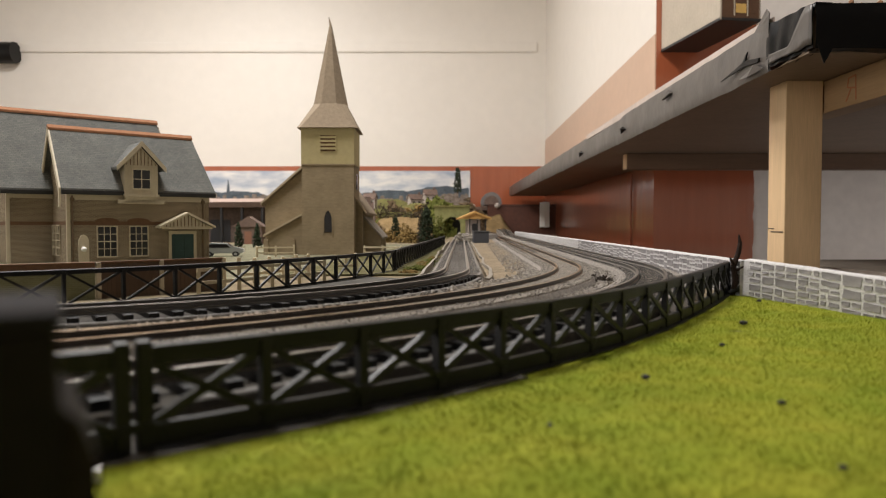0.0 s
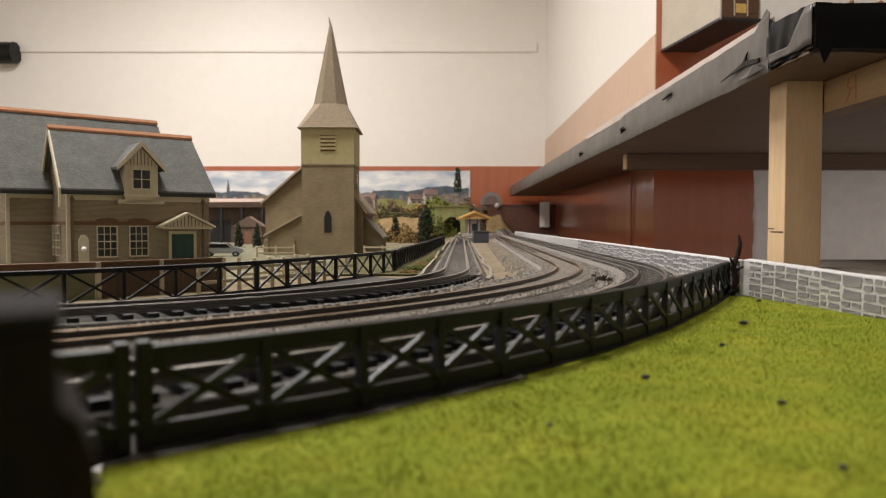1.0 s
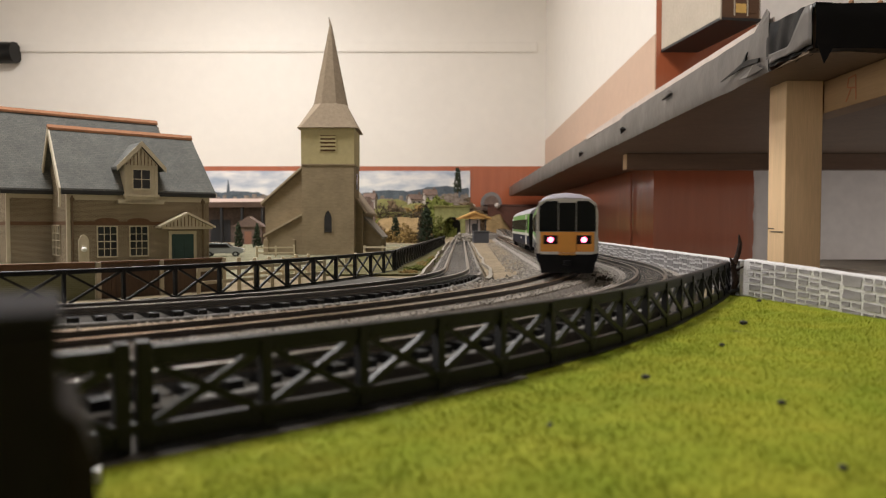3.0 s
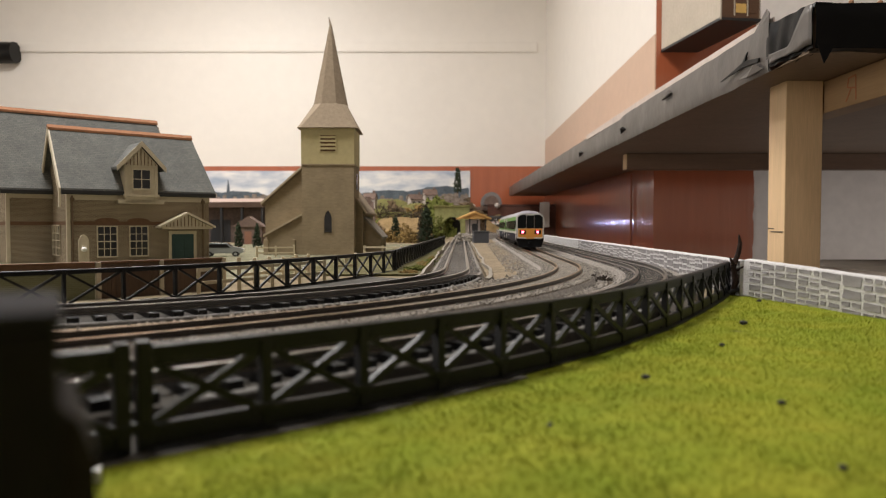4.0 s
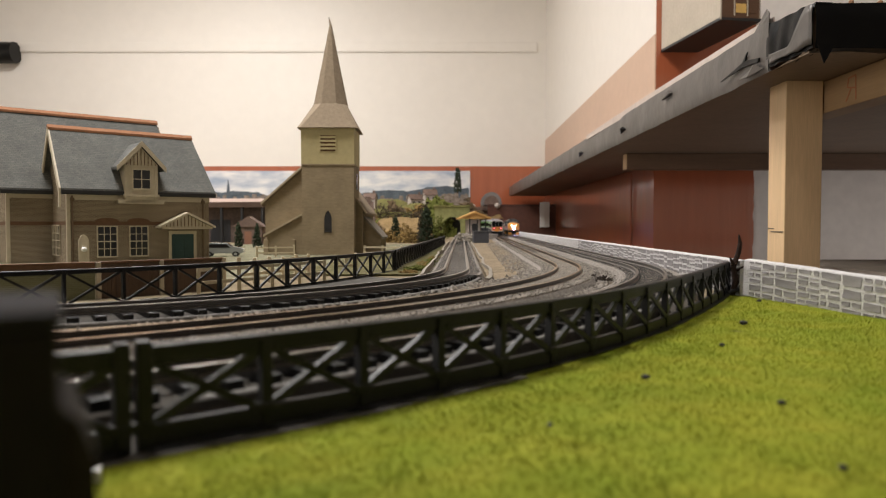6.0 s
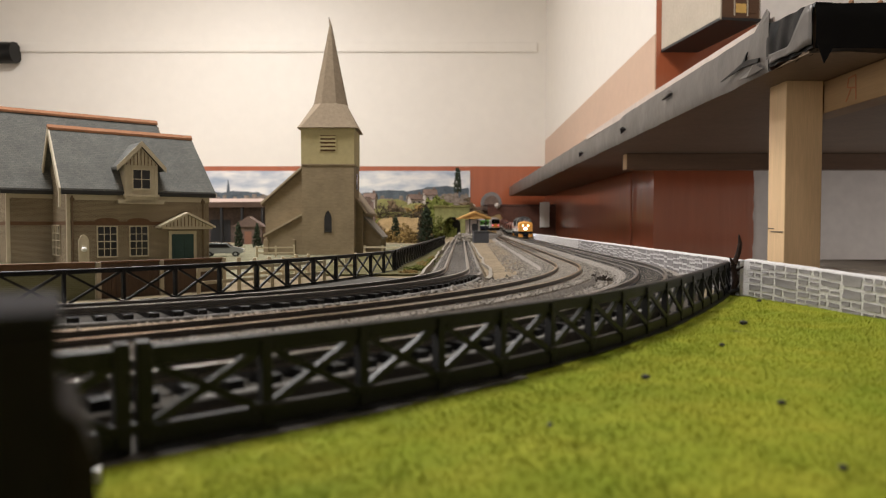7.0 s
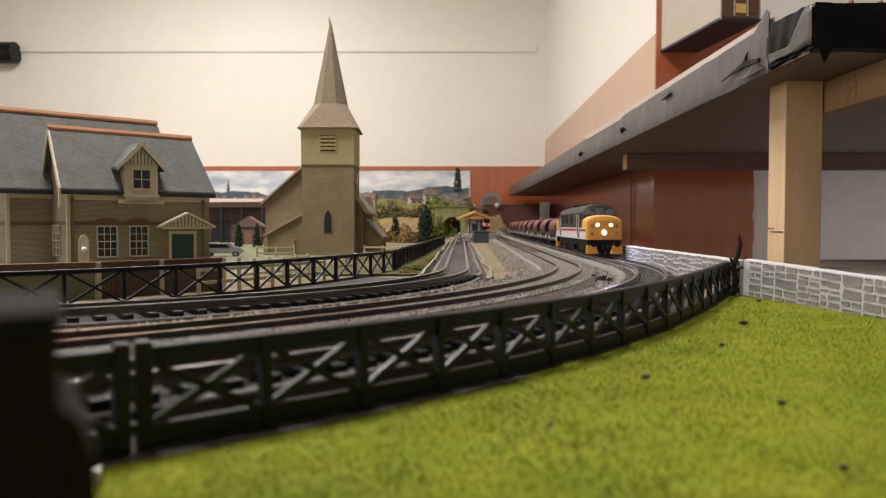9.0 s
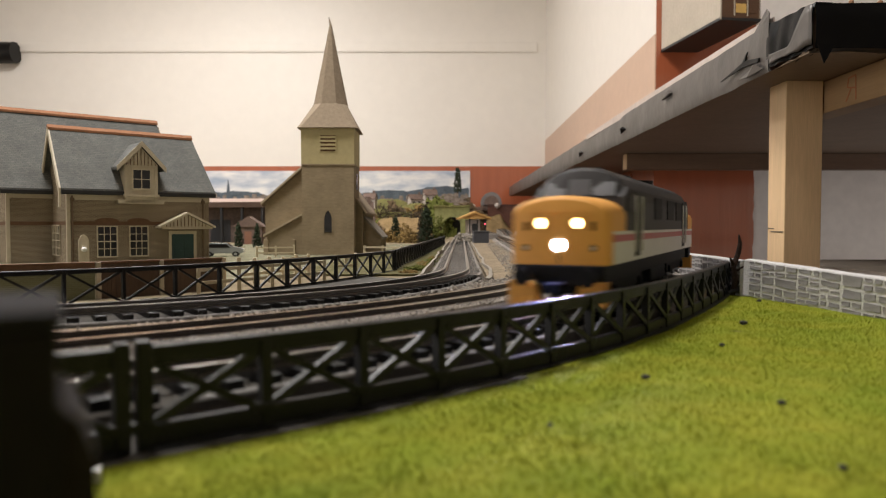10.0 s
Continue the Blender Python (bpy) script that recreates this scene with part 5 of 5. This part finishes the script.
part("roof", prism([(-14, 92), (60, 104), (60, 108), (-16, 97)], "x", -190, 130), mat("pink_roof", (0.30, 0.21, 0.17), 0.7, var=0.2, scale=30), shed)
part("valance", B(-190, 130, -17, -15, 84, 96), mat("shed_brown", (0.09, 0.06, 0.045), 0.8, var=0.3, scale=40), shed)
part("wall", B(-190, 130, 20, 60, 0, 94), mat("shed_wall", (0.11, 0.08, 0.065), 0.8, var=0.4, scale=30), shed)
for x in range(-170, 131, 50):
    part("column", B(x - 3, x + 3, -14, -8, 0, 92, bev=0.5), M_DARK, shed)
part("doorway", B(-60, -10, 19, 20, 0, 55), M_DARK, shed)
hut = thing("village_hut", "small brown village hut with a dull orange door", "hut", at(px(438, 1500), 1500, 0, 6))
part("wall", B(-26, 30, 0, 50, 0, 40), M_HROOF, hut)
part("roof", prism([(-32, 38), (36, 38), (2, 60)], "y", -4, 54), M_HROOF, hut)
part("door", B(-6, 8, -0.8, 0, 0, 28), mat("dull_door", (0.22, 0.10, 0.06), 0.6), hut)
# ---- the two trains ----
M_GREEN = mat("train_green", (0.075, 0.20, 0.025), 0.45, spec=0.3, var=0.06, scale=80)
M_NAVY = mat("train_navy", (0.006, 0.008, 0.022), 0.5, spec=0.1, var=0.1, scale=80)
M_TWHITE = mat("train_white", (0.52, 0.50, 0.46), 0.35, var=0.06, scale=80)
M_TROOF = mat("train_roof", (0.25, 0.235, 0.27), 0.38, spec=0.5, var=0.12, scale=60)
M_TPANE = mat("train_pane", (0.006, 0.007, 0.007), 0.25, var=0, spec=0.1)
M_ORNG = mat("warning_orange", (0.60, 0.27, 0.045), 0.4, var=0.06, scale=80)
M_YEL = mat("nose_yellow", (0.70, 0.335, 0.07), 0.55, spec=0.3, var=0.05, scale=60)
M_TAIL = mat("tail_lamp", (0.8, 0.05, 0.1), 0.4, var=0, emit=(1.0, 0.09, 0.16), power=13)
M_HEAD = mat("head_lamp", (0.9, 0.9, 1.0), 0.4, var=0, emit=(0.56, 0.58, 1.0), power=1500)
M_MARK = mat("marker_lamp", (1.0, 0.9, 0.8), 0.4, var=0, emit=(1.0, 0.60, 0.24), power=16)
M_WHEEL = mat("wheel_steel", (0.09, 0.085, 0.08), 0.4, 0.6, var=0.2, scale=200)
M_UNDER = mat("underframe", (0.008, 0.008, 0.009), 0.6, spec=0.12, var=0.3, scale=200)
M_CHAR = mat("charcoal_body", (0.026, 0.024, 0.024), 0.55, spec=0.25, var=0.12, scale=70)
M_LWHITE = mat("loco_white", (0.60, 0.58, 0.55), 0.4, var=0.06, scale=70)
M_LRED = mat("loco_red", (0.36, 0.03, 0.035), 0.4, var=0.06, scale=70)
M_TANK = mat("tank_oxide", (0.125, 0.036, 0.022), 0.5, var=0.25, scale=60)
M_CHASSIS = mat("chassis_green_grey", (0.10, 0.11, 0.09), 0.6, var=0.25, scale=120)


def bogie(parent, x, wheels, wide=13.0):
    bo = part("bogie", B(x - wheels / 2 - 8, x + wheels / 2 + 8, -wide, wide, 4.5, 9.5, bev=0.8), M_UNDER, parent)
    for dx in (-wheels / 2, wheels / 2):
        for y in (-8.6, 8.6):
            part("wheel", rod((x + dx, y - 1.1, 6.0), (x + dx, y + 1.1, 6.0), 6.0, 20), M_WHEEL, bo)
        part("axle_box", B(x + dx - 2.4, x + dx + 2.4, -wide - 1.2, wide + 1.2, 4.2, 8.2, bev=0.5), M_UNDER, bo)
    return bo


def railcar(label, tail):
    """A railcar with its cab at the -x end."""
    c = thing("railcar", label, "train", group="railcar train")
    L = 148.0
    part("lower_body", prism([(-17, 9), (17, 9), (18, 13), (18.2, 20), (-18.2, 20), (-18, 13)], "x", -L + 2, L - 3.5), M_NAVY, c, "dark navy lower panels")
    part("waist_stripe", prism([(-18.35, 20), (18.35, 20), (18.35, 22.8), (-18.35, 22.8)], "x", -L + 2, L - 3.5), M_TWHITE, c, "white stripe")
    part("upper_body", prism([(-18.2, 22.8), (18.2, 22.8), (17.8, 38), (17, 42.5), (-17, 42.5), (-17.8, 38)], "x", -L + 17, L - 3.5), M_GREEN, c, "green upper panels")
    part("end_panel", prism([(-17, 9), (17, 9), (17.9, 22), (17.4, 38), (16.6, 42.5), (-16.6, 42.5), (-17.4, 38), (-17.9, 22)], "x", L - 3.5, L), M_UNDER, c, "black inner end")
    part("cab_body", prism([(-18.2, 22.8), (18.2, 22.8), (17.8, 38), (17, 42.5), (-17, 42.5), (-17.8, 38)], "x", -L + 8, -L + 17), M_TWHITE, c, "white cab sides")
    part("cab_corner", prism([(-18.2, 14), (18.2, 14), (17.8, 38), (17, 42.5), (-17, 42.5), (-17.8, 38)], "x", -L + 3, -L + 8), M_TROOF, c, "dull grey cab corner")
    part("cab_lower", prism([(-18.4, 12), (18.4, 12), (18.5, 20.1), (-18.5, 20.1)], "x", -L + 8, -L + 15), M_TWHITE, c)
    b = bmesh.new()
    prof = [(17.0, 42.5), (16.0, 44.6), (13.2, 47.2), (8.5, 49.2), (0, 50.2), (-8.5, 49.2), (-13.2, 47.2), (-16.0, 44.6), (-17.0, 42.5)]
    rings = []
    for x, k in ((-L + 1.5, 0.55), (-L + 4, 0.78), (-L + 9, 0.93), (-L + 16, 1.0), (L - 2, 1.0), (L, 0.9)):
        rings.append([b.verts.new((x, y, 42.5 + (z - 42.5) * k)) for y, z in prof])
    for r0, r1 in zip(rings, rings[1:]):
        for k in range(8):
            b.faces.new((r0[k], r0[k + 1], r1[k + 1], r1[k]))
    b.faces.new(rings[0])
    b.faces.new(rings[-1][::-1])
    smooth(part("roof", b, M_TROOF, c, "lilac grey roof"), 50)
    for k in range(6):
        part("roof_vent", B(-95 + k * 36, -81 + k * 36, -5, 5, 49.2, 51, bev=0.6), M_TROOF, c)
    for y in (-18.3, 17.75):
        for k in range(17):
            x = -L + 23 + k * 15
            if k == 15:
                x += 6
                part("door", B(x - 1.5, x + 12.5, y - 0.12, y + 0.67, 10.5, 41.5), M_TWHITE, c, "white sliding door")
                part("window", B(x - 0.2, x + 5.2, y - 0.25, y + 0.8, 25.0, 36.5), M_TPANE, c)
                part("window", B(x + 5.8, x + 11.2, y - 0.25, y + 0.8, 25.0, 36.5), M_TPANE, c)
            elif k == 16:
                part("window", B(x + 7, x + 12, y - 0.12, y + 0.67, 25.5, 37, bev=0.2), M_TPANE, c)
            else:
                part("window", B(x, x + 12, y - 0.12, y + 0.67, 25.5, 37, bev=0.2), M_TPANE, c)
        part("cab_window", B(-L + 6, -L + 13, y - 0.15, y + 0.7, 27, 37, bev=0.2), M_TPANE, c)
        part("nameplate", B(30, 46, y - 0.15, y + 0.7, 15.5, 17.5), M_TWHITE, c)
    # cab face
    face = part("cab_face", prism([(-17.6, 14), (17.6, 14), (17.8, 38), (16.4, 43.6), (12, 46), (-12, 46), (-16.4, 43.6), (-17.8, 38)], "x", -L, -L + 3), M_TWHITE, c, "white cab end")
    part("warning_panel", B(-L - 0.5, -L, -15.6, 15.6, 15, 26.5, bev=0.3), M_ORNG, face, "orange warning panel")
    part("windscreen", prism([(-16.4, 26.8), (-5.4, 26.8), (-5.4, 44.6), (-12, 44.6), (-16.2, 41.5)], "x", -L - 0.4, -L), M_TPANE, face)
    part("windscreen", prism([(16.4, 26.8), (5.4, 26.8), (5.4, 44.6), (12, 44.6), (16.2, 41.5)], "x", -L - 0.4, -L), M_TPANE, face)
    part("gangway_door", B(-L - 0.9, -L, -5.2, 5.2, 13, 26.6, bev=0.3), M_ORNG, face, "orange gangway door")
    part("gangway_window", B(-L - 0.7, -L, -4.9, 4.9, 26.8, 43.6, bev=0.3), M_TPANE, face)
    for y in (-9.6, 9.6):
        part("lamp_cluster", B(-L - 0.7, -L, y - 4.2, y + 4.2, 19.4, 24.6, bev=0.3), M_UNDER, face)
        part("tail_lamp" if tail else "head_lamp", rod((-L - 1.2, y, 22), (-L - 0.6, y, 22), 1.6, 14), M_TAIL if tail else M_WHITE, face)
    part("skirt", prism([(-15, 2.5), (15, 2.5), (17.3, 13.9), (-17.3, 13.9)], "x", -L + 0.5, -L + 3), M_UNDER, c)
    part("bumper", B(-L - 0.9, -L, -15, 15, 13.4, 15, bev=0.3), M_TWHITE, face)
    part("coupler", B(-L - 5, -L + 2, -2, 2, 7, 10, bev=0.4), M_UNDER, c)
    part("gangway", B(L, L + 2.2, -8, 8, 11, 44, bev=0.6), M_UNDER, c)
    for x0, x1 in ((-52, -18), (-10, 22), (30, 56)):
        part("equipment_box", B(x0, x1, -15.5, 15.5, 3.4, 9, bev=0.8), M_UNDER, c)
    bogie(c, -L + 45, 34)
    bogie(c, L - 45, 34)
    return c


def locomotive():
    """Faces +x."""
    c = thing("diesel_locomotive", "diesel locomotive with yellow nose and lit headlamps", "locomotive")
    X = 90.0
    part("lower_side", prism([(-18.4, 16.5), (18.4, 16.5), (18.5, 24.4), (-18.5, 24.4)], "x", -114, 114), M_LWHITE, c, "white lower body")
    part("red_stripe", prism([(-18.6, 24.4), (18.6, 24.4), (18.6, 27.0), (-18.6, 27.0)], "x", -114, 114), M_LRED, c, "red stripe")
    part("white_line", prism([(-18.6, 27.0), (18.6, 27.0), (18.6, 28.2), (-18.6, 28.2)], "x", -114, 114), M_LWHITE, c)
    poly = [(18.4, 28.2), (18.2, 40), (17.2, 44.5), (-17.2, 44.5), (-18.2, 40), (-18.4, 28.2)]
    part("upper_side", prism(poly, "x", -X, X), M_CHAR, c, "charcoal upper body")
    arc = [(17.2, 44.5), (15.0, 48.2), (11, 51), (6, 52.6), (0, 53.2), (-6, 52.6), (-11, 51), (-15.0, 48.2), (-17.2, 44.5)]
    b = prism(arc, "x", -X + 6, X - 6)
    smooth(part("roof", b, M_CHAR, c), 40)
    for sgn in (-1, 1):
        # sloping cab front with windscreens
        b = bmesh.new()
        rings = []
        for x, k in ((X - 6, 1.0), (X - 1, 0.96), (X + 1, 0.80)):
            rings.append([b.verts.new((sgn * x, y * (0.94 + 0.06 * k), 44.5 + (z - 44.5) * k)) for y, z in arc])
        rings.append([b.verts.new((sgn * (X + 6), y, 40.5)) for y in (18, 15, 11, 6, 0, -6, -11, -15, -18)])
        for r0, r1 in zip(rings, rings[1:]):
            for k in range(8):
                b.faces.new((r0[k], r0[k + 1], r1[k + 1], r1[k]))
        cabp = part("cab", b, M_CHAR, c)
        part("cab_side", prism([(sgn * (X - 0.2), 28.2), (sgn * (X + 9), 28.2), (sgn * (X + 6), 41), (sgn * (X - 0.2), 45)], "y", -18.1, 18.1), M_CHAR, c)
        for y0, y1 in ((-14.5, -5.6), (-4.4, 4.4), (5.6, 14.5)):
            bb = bmesh.new()
            a, d = Vector((sgn * (X + 5.3), 0, 41.6)), Vector((sgn * (X + 1.9), 0, 48.0 if abs(y0 + y1) < 1 else 46.8))
            q = [bb.verts.new(p) for p in ((a.x + sgn * 0.7, y0, a.z), (a.x + sgn * 0.7, y1, a.z), (d.x + sgn * 0.7, y1 * 0.96, d.z), (d.x + sgn * 0.7, y0 * 0.96, d.z), (a.x - sgn, y0, a.z), (a.x - sgn, y1, a.z), (d.x - sgn, y1 * 0.96, d.z), (d.x - sgn, y0 * 0.96, d.z))]
            for f in ((0, 1, 2, 3), (7, 6, 5, 4), (0, 4, 5, 1), (1, 5, 6, 2), (2, 6, 7, 3), (3, 7, 4, 0)):
                bb.faces.new([q[i] for i in f])
            part("windscreen", bb, mat("cab_pane", (0.06, 0.06, 0.065), 0.3, var=0), cabp)
        # nose: a rounded bonnet
        b = bmesh.new()
        rings = []
        prof = [(1.0, 0.0), (1.0, 0.68), (0.985, 0.77), (0.93, 0.835), (0.80, 0.90), (0.6, 0.95), (0.3, 0.99), (0, 1.0)]
        prof = prof + [(-a, z) for a, z in prof[-2::-1]]
        for x, w, h in ((X + 4, 18.4, 41.2), (X + 18, 18.4, 41.0), (X + 26.5, 18.3, 40.8), (X + 28.6, 18.0, 40.3), (X + 29.7, 17.5, 39.6), (X + 30.0, 16.8, 38.9)):
            rings.append([b.verts.new((sgn * x, y * w, 16.5 + (h - 16.5) * z)) for y, z in prof])
        for r0, r1 in zip(rings, rings[1:]):
            for k in range(len(prof) - 1):
                b.faces.new((r0[k], r0[k + 1], r1[k + 1], r1[k]))
            b.faces.new((r0[-1], r0[0], r1[0], r1[-1]))
        b.faces.new(rings[-1])
        nose = smooth(part("nose", b, M_YEL, c, "yellow rounded nose"), 50)
        xf = X + 30
        part("brow", beam((sgn * (xf - 0.1), -11, 34.6), (sgn * (xf - 0.1), 11, 34.6), 1.0, 0.5), M_YEL, nose)
        for y in (-6.8, 6.8):
            part("lamp_recess", B(min(sgn * (xf - 0.4), sgn * (xf + 0.06)), max(sgn * (xf - 0.4), sgn * (xf + 0.06)), y - 3.6, y + 3.6, 28.6, 33.4, bev=0.02), M_ORNG, nose)
            lens = rod((sgn * (xf - 0.4), y, 31), (sgn * (xf + 0.14), y, 31), 1.7, 16)
            part("marker_lamp", lens, M_MARK if sgn > 0 else M_WHITE, nose)
        hl = rod((sgn * (xf - 0.4), 0, 23.4), (sgn * (xf + 0.12), 0, 23.4), 1.75, 18)
        # white ring added round the lens to stand in for its glow
        part("lamp_bezel", rod((sgn * (xf - 0.4), 0, 23.4), (sgn * (xf + 0.08), 0, 23.4), 2.5, 18), M_LWHITE, nose)
        part("head_lamp", hl, M_HEAD if sgn > 0 else M_WHITE, nose)
        part("nose_seam", B(min(sgn * xf, sgn * (xf + 0.25)), max(sgn * xf, sgn * (xf + 0.25)), -0.3, 0.3, 17, 21.5), M_CHAR, nose)
        for y in (-12.6, 12.6):
            part("lamp_ring", rod((sgn * (xf - 0.6), y, 22.4), (sgn * (xf + 0.3), y, 22.4), 1.3, 12), M_UNDER, nose)
            part("lens", rod((sgn * (xf - 0.6), y, 22.4), (sgn * (xf + 0.45), y, 22.4), 0.8, 12), M_TRIM, nose)
            part("lamp_bracket", B(min(sgn * (xf - 0.4), sgn * (xf + 0.6)), max(sgn * (xf - 0.4), sgn * (xf + 0.6)), y - 0.5, y + 0.5, 28.5, 31.5), M_UNDER, nose)
        part("buffer_beam", B(min(sgn * (X + 20), sgn * (xf + 1)), max(sgn * (X + 20), sgn * (xf + 1)), -17, 17, 9.5, 16.4, bev=0.5), M_UNDER, c)
        for y in (-12, 12):
            bf = part("buffer", rod((sgn * xf, y, 12.5), (sgn * (xf + 6), y, 12.5), 1.6, 10), M_UNDER, c)
            part("buffer_head", rod((sgn * (xf + 6), y, 12.5), (sgn * (xf + 7), y, 12.5), 3.2, 14), M_UNDER, bf)
            ys = 1 if y > 0 else -1
            part("snow_plough", prism([(ys * 6, 2.4), (ys * 17.8, 2.4), (ys * 17.8, 10.8), (ys * 9, 10.8)], "x", min(sgn * (xf - 3), sgn * (xf + 3.5)), max(sgn * (xf - 3), sgn * (xf + 3.5))), M_YEL, c, "orange-yellow plough plate")
        part("coupler", B(min(sgn * xf, sgn * (xf + 8)), max(sgn * xf, sgn * (xf + 8)), -3, 3, 7, 10.5, bev=0.5), M_NAVY, c)
    for y in (-18.7, 18.3):
        for x0, x1, z0, z1 in ((-62, -40, 33, 43), (-30, -8, 33, 43), (10, 30, 33, 43)):
            part("grille", B(x0, x1, y, y + 0.4, z0, z1), M_UNDER, c)
        for x in (-76, 66):
            part("cab_door", B(x, x + 10, y - 0.05, y + 0.5, 18, 43.5), M_CHAR, c)
            part("cab_window", B(x + (13 if x > 0 else -12), x + (21 if x > 0 else -4), y - 0.1, y + 0.55, 35.5, 42.5), M_TPANE, c)
        for x in (-78, -64.5, 64.5, 78):
            part("grab_rail", rod((x, y + (-0.6 if y < 0 else 1.0), 20), (x, y + (-0.6 if y < 0 else 1.0), 42), 0.4, 6), M_LWHITE, c)
    part("roof_fan", rod((-20, 0, 52), (-20, 0, 54), 9, 20), M_UNDER, c)
    part("exhaust", B(8, 16, -3, 3, 52, 54.6, bev=0.4), M_UNDER, c)
    part("horn_box", B(70, 76, -4, 4, 52, 53.8, bev=0.5), M_UNDER, c)
    part("underframe", B(-104, 104, -15.5, 15.5, 10, 16.5), M_UNDER, c)
    part("fuel_tank", B(-22, 22, -15.5, 15.5, 3.5, 10, bev=1.0), M_UNDER, c)
    for x in (-70, 70):
        bo = bogie(c, x, 50, 14)
        for y in (-8.6, 8.6):
            part("wheel", rod((x, y - 1.1, 6.0), (x, y + 1.1, 6.0), 6.0, 20), M_WHEEL, bo)
    return c


def tank_wagon():
    c = thing("tank_wagon", "red oxide tank wagon on a grey-green chassis", "wagon", group="tank wagons")
    b = bmesh.new()
    rings = []
    for x, r in ((-40, 8), (-39.4, 12.5), (-38, 14.4), (-35, 15), (35, 15), (38, 14.4), (39.4, 12.5), (40, 8)):
        rings.append([b.verts.new((x, r * math.cos(k * math.tau / 28), 27 + r * math.sin(k * math.tau / 28))) for k in range(28)])
    for r0, r1 in zip(rings, rings[1:]):
        for k in range(28):
            j = (k + 1) % 28
            b.faces.new((r0[k], r0[j], r1[j], r1[k]))
    b.faces.new(rings[0][::-1])
    b.faces.new(rings[-1])
    smooth(part("barrel", b, M_TANK, c, "red oxide barrel"), 50)
    for x in (-26, 0, 26):
        part("strap", rod((x - 0.6, 0, 27), (x + 0.6, 0, 27), 15.2, 28), M_TANK, c)
    # black discs put the shade of the barrel ends into their colour
    for x in (-40.6, 39.8):
        part("barrel_end", rod((x, 0, 27), (x + 0.8, 0, 27), 13.6, 28), M_UNDER, c, "barrel end coloured black for its shade")
    part("hatch", rod((0, 0, 41), (0, 0, 44), 4, 14), M_TANK, c)
    part("chassis", B(-64, 64, -12, 12, 9, 13, bev=0.5), M_CHASSIS, c)
    for x in (-46, 46):
        part("saddle", B(x - 4, x + 4, -12.5, 12.5, 10, 20, bev=0.5), M_CHASSIS, c)
        for y in (-12.8, 11.8):
            part("label_board", B(x - 7, x + 5, y, y + 1, 11, 16), M_TWHITE, c, "white data panel")
        bogie(c, x, 22, 12)
    for x in (-64, 64):
        for y in (-11, 11):
            part("buffer", rod((x, y, 11), (x + math.copysign(5, x), y, 11), 1.8, 10), M_UNDER, c)
    return c


def glide(rows, t):
    """A smooth value between rows of (time, value)."""
    ts, vs = [r[0] for r in rows], [r[1] for r in rows]
    n = len(ts)
    sl = []
    for i in range(n):
        a, b = max(0, i - 1), min(n - 1, i + 1)
        sl.append((vs[b] - vs[a]) / (ts[b] - ts[a]))
    i = max(k for k in range(n - 1) if ts[k] <= t) if t < ts[-1] else n - 2
    d = ts[i + 1] - ts[i]
    u = (t - ts[i]) / d
    return (2 * u ** 3 - 3 * u ** 2 + 1) * vs[i] + (u ** 3 - 2 * u ** 2 + u) * d * sl[i] + (-2 * u ** 3 + 3 * u ** 2) * vs[i + 1] + (u ** 3 - u ** 2) * d * sl[i + 1]


# how far the railcar's tail and the locomotive's nose have come along their lines
TAIL = [(0.0, -1790), (1.0, -1250), (1.5, -985), (1.9, -775), (2.5, -445), (2.7, -347), (3.8, 206), (4.5, 590), (5.0, 890), (5.7, 1370), (6.8, 1940), (7.5, 2050), (8.0, 2085), (9.0, 2125), (10.0, 2160)]
NOSE = [(0.0, 3250), (1.3, 3000), (2.7, 2740), (3.8, 2408), (4.8, 2122), (5.7, 1771), (6.8, 1234), (7.5, 862), (8.0, 604), (8.5, 340), (9.0, 90), (9.4, -116), (10.0, -384)]


def vehicle_rows(T, line, shift, half, turn):
    rows = []
    for i in range(101):
        t = i / 10
        s = glide(line, t) + shift
        xa, ya, _ = path(T, s - half)
        xb, yb, _ = path(T, s + half)
        rows.append((t, at((xa + xb) / 2, (ya + yb) / 2, 9.9 + rise(s), math.degrees(math.atan2(yb - ya, xb - xa)) + turn)))
    return rows


rear_car = railcar("green white and navy railcar with red tail lamps", True)
lead_car = railcar("green white and navy leading railcar", False)
loco = locomotive()
loco.scale = (1.06, 0.96, 1.0)
wagons = [tank_wagon()]
for k in range(8):
    wagons.append(copy_thing(wagons[0], Matrix.Identity(4)))


def motions():
    walk(rear_car, vehicle_rows(T_B, TAIL, 148, 103, 0))
    walk(lead_car, vehicle_rows(T_B, TAIL, 148 + 303, 103, 180))
    walk(loco, vehicle_rows(T_C, NOSE, 127, 72, 180))
    for k, w in enumerate(wagons):
        walk(w, vehicle_rows(T_C, NOSE, 254 + 84 + 142 * k, 46, 180))


motions()
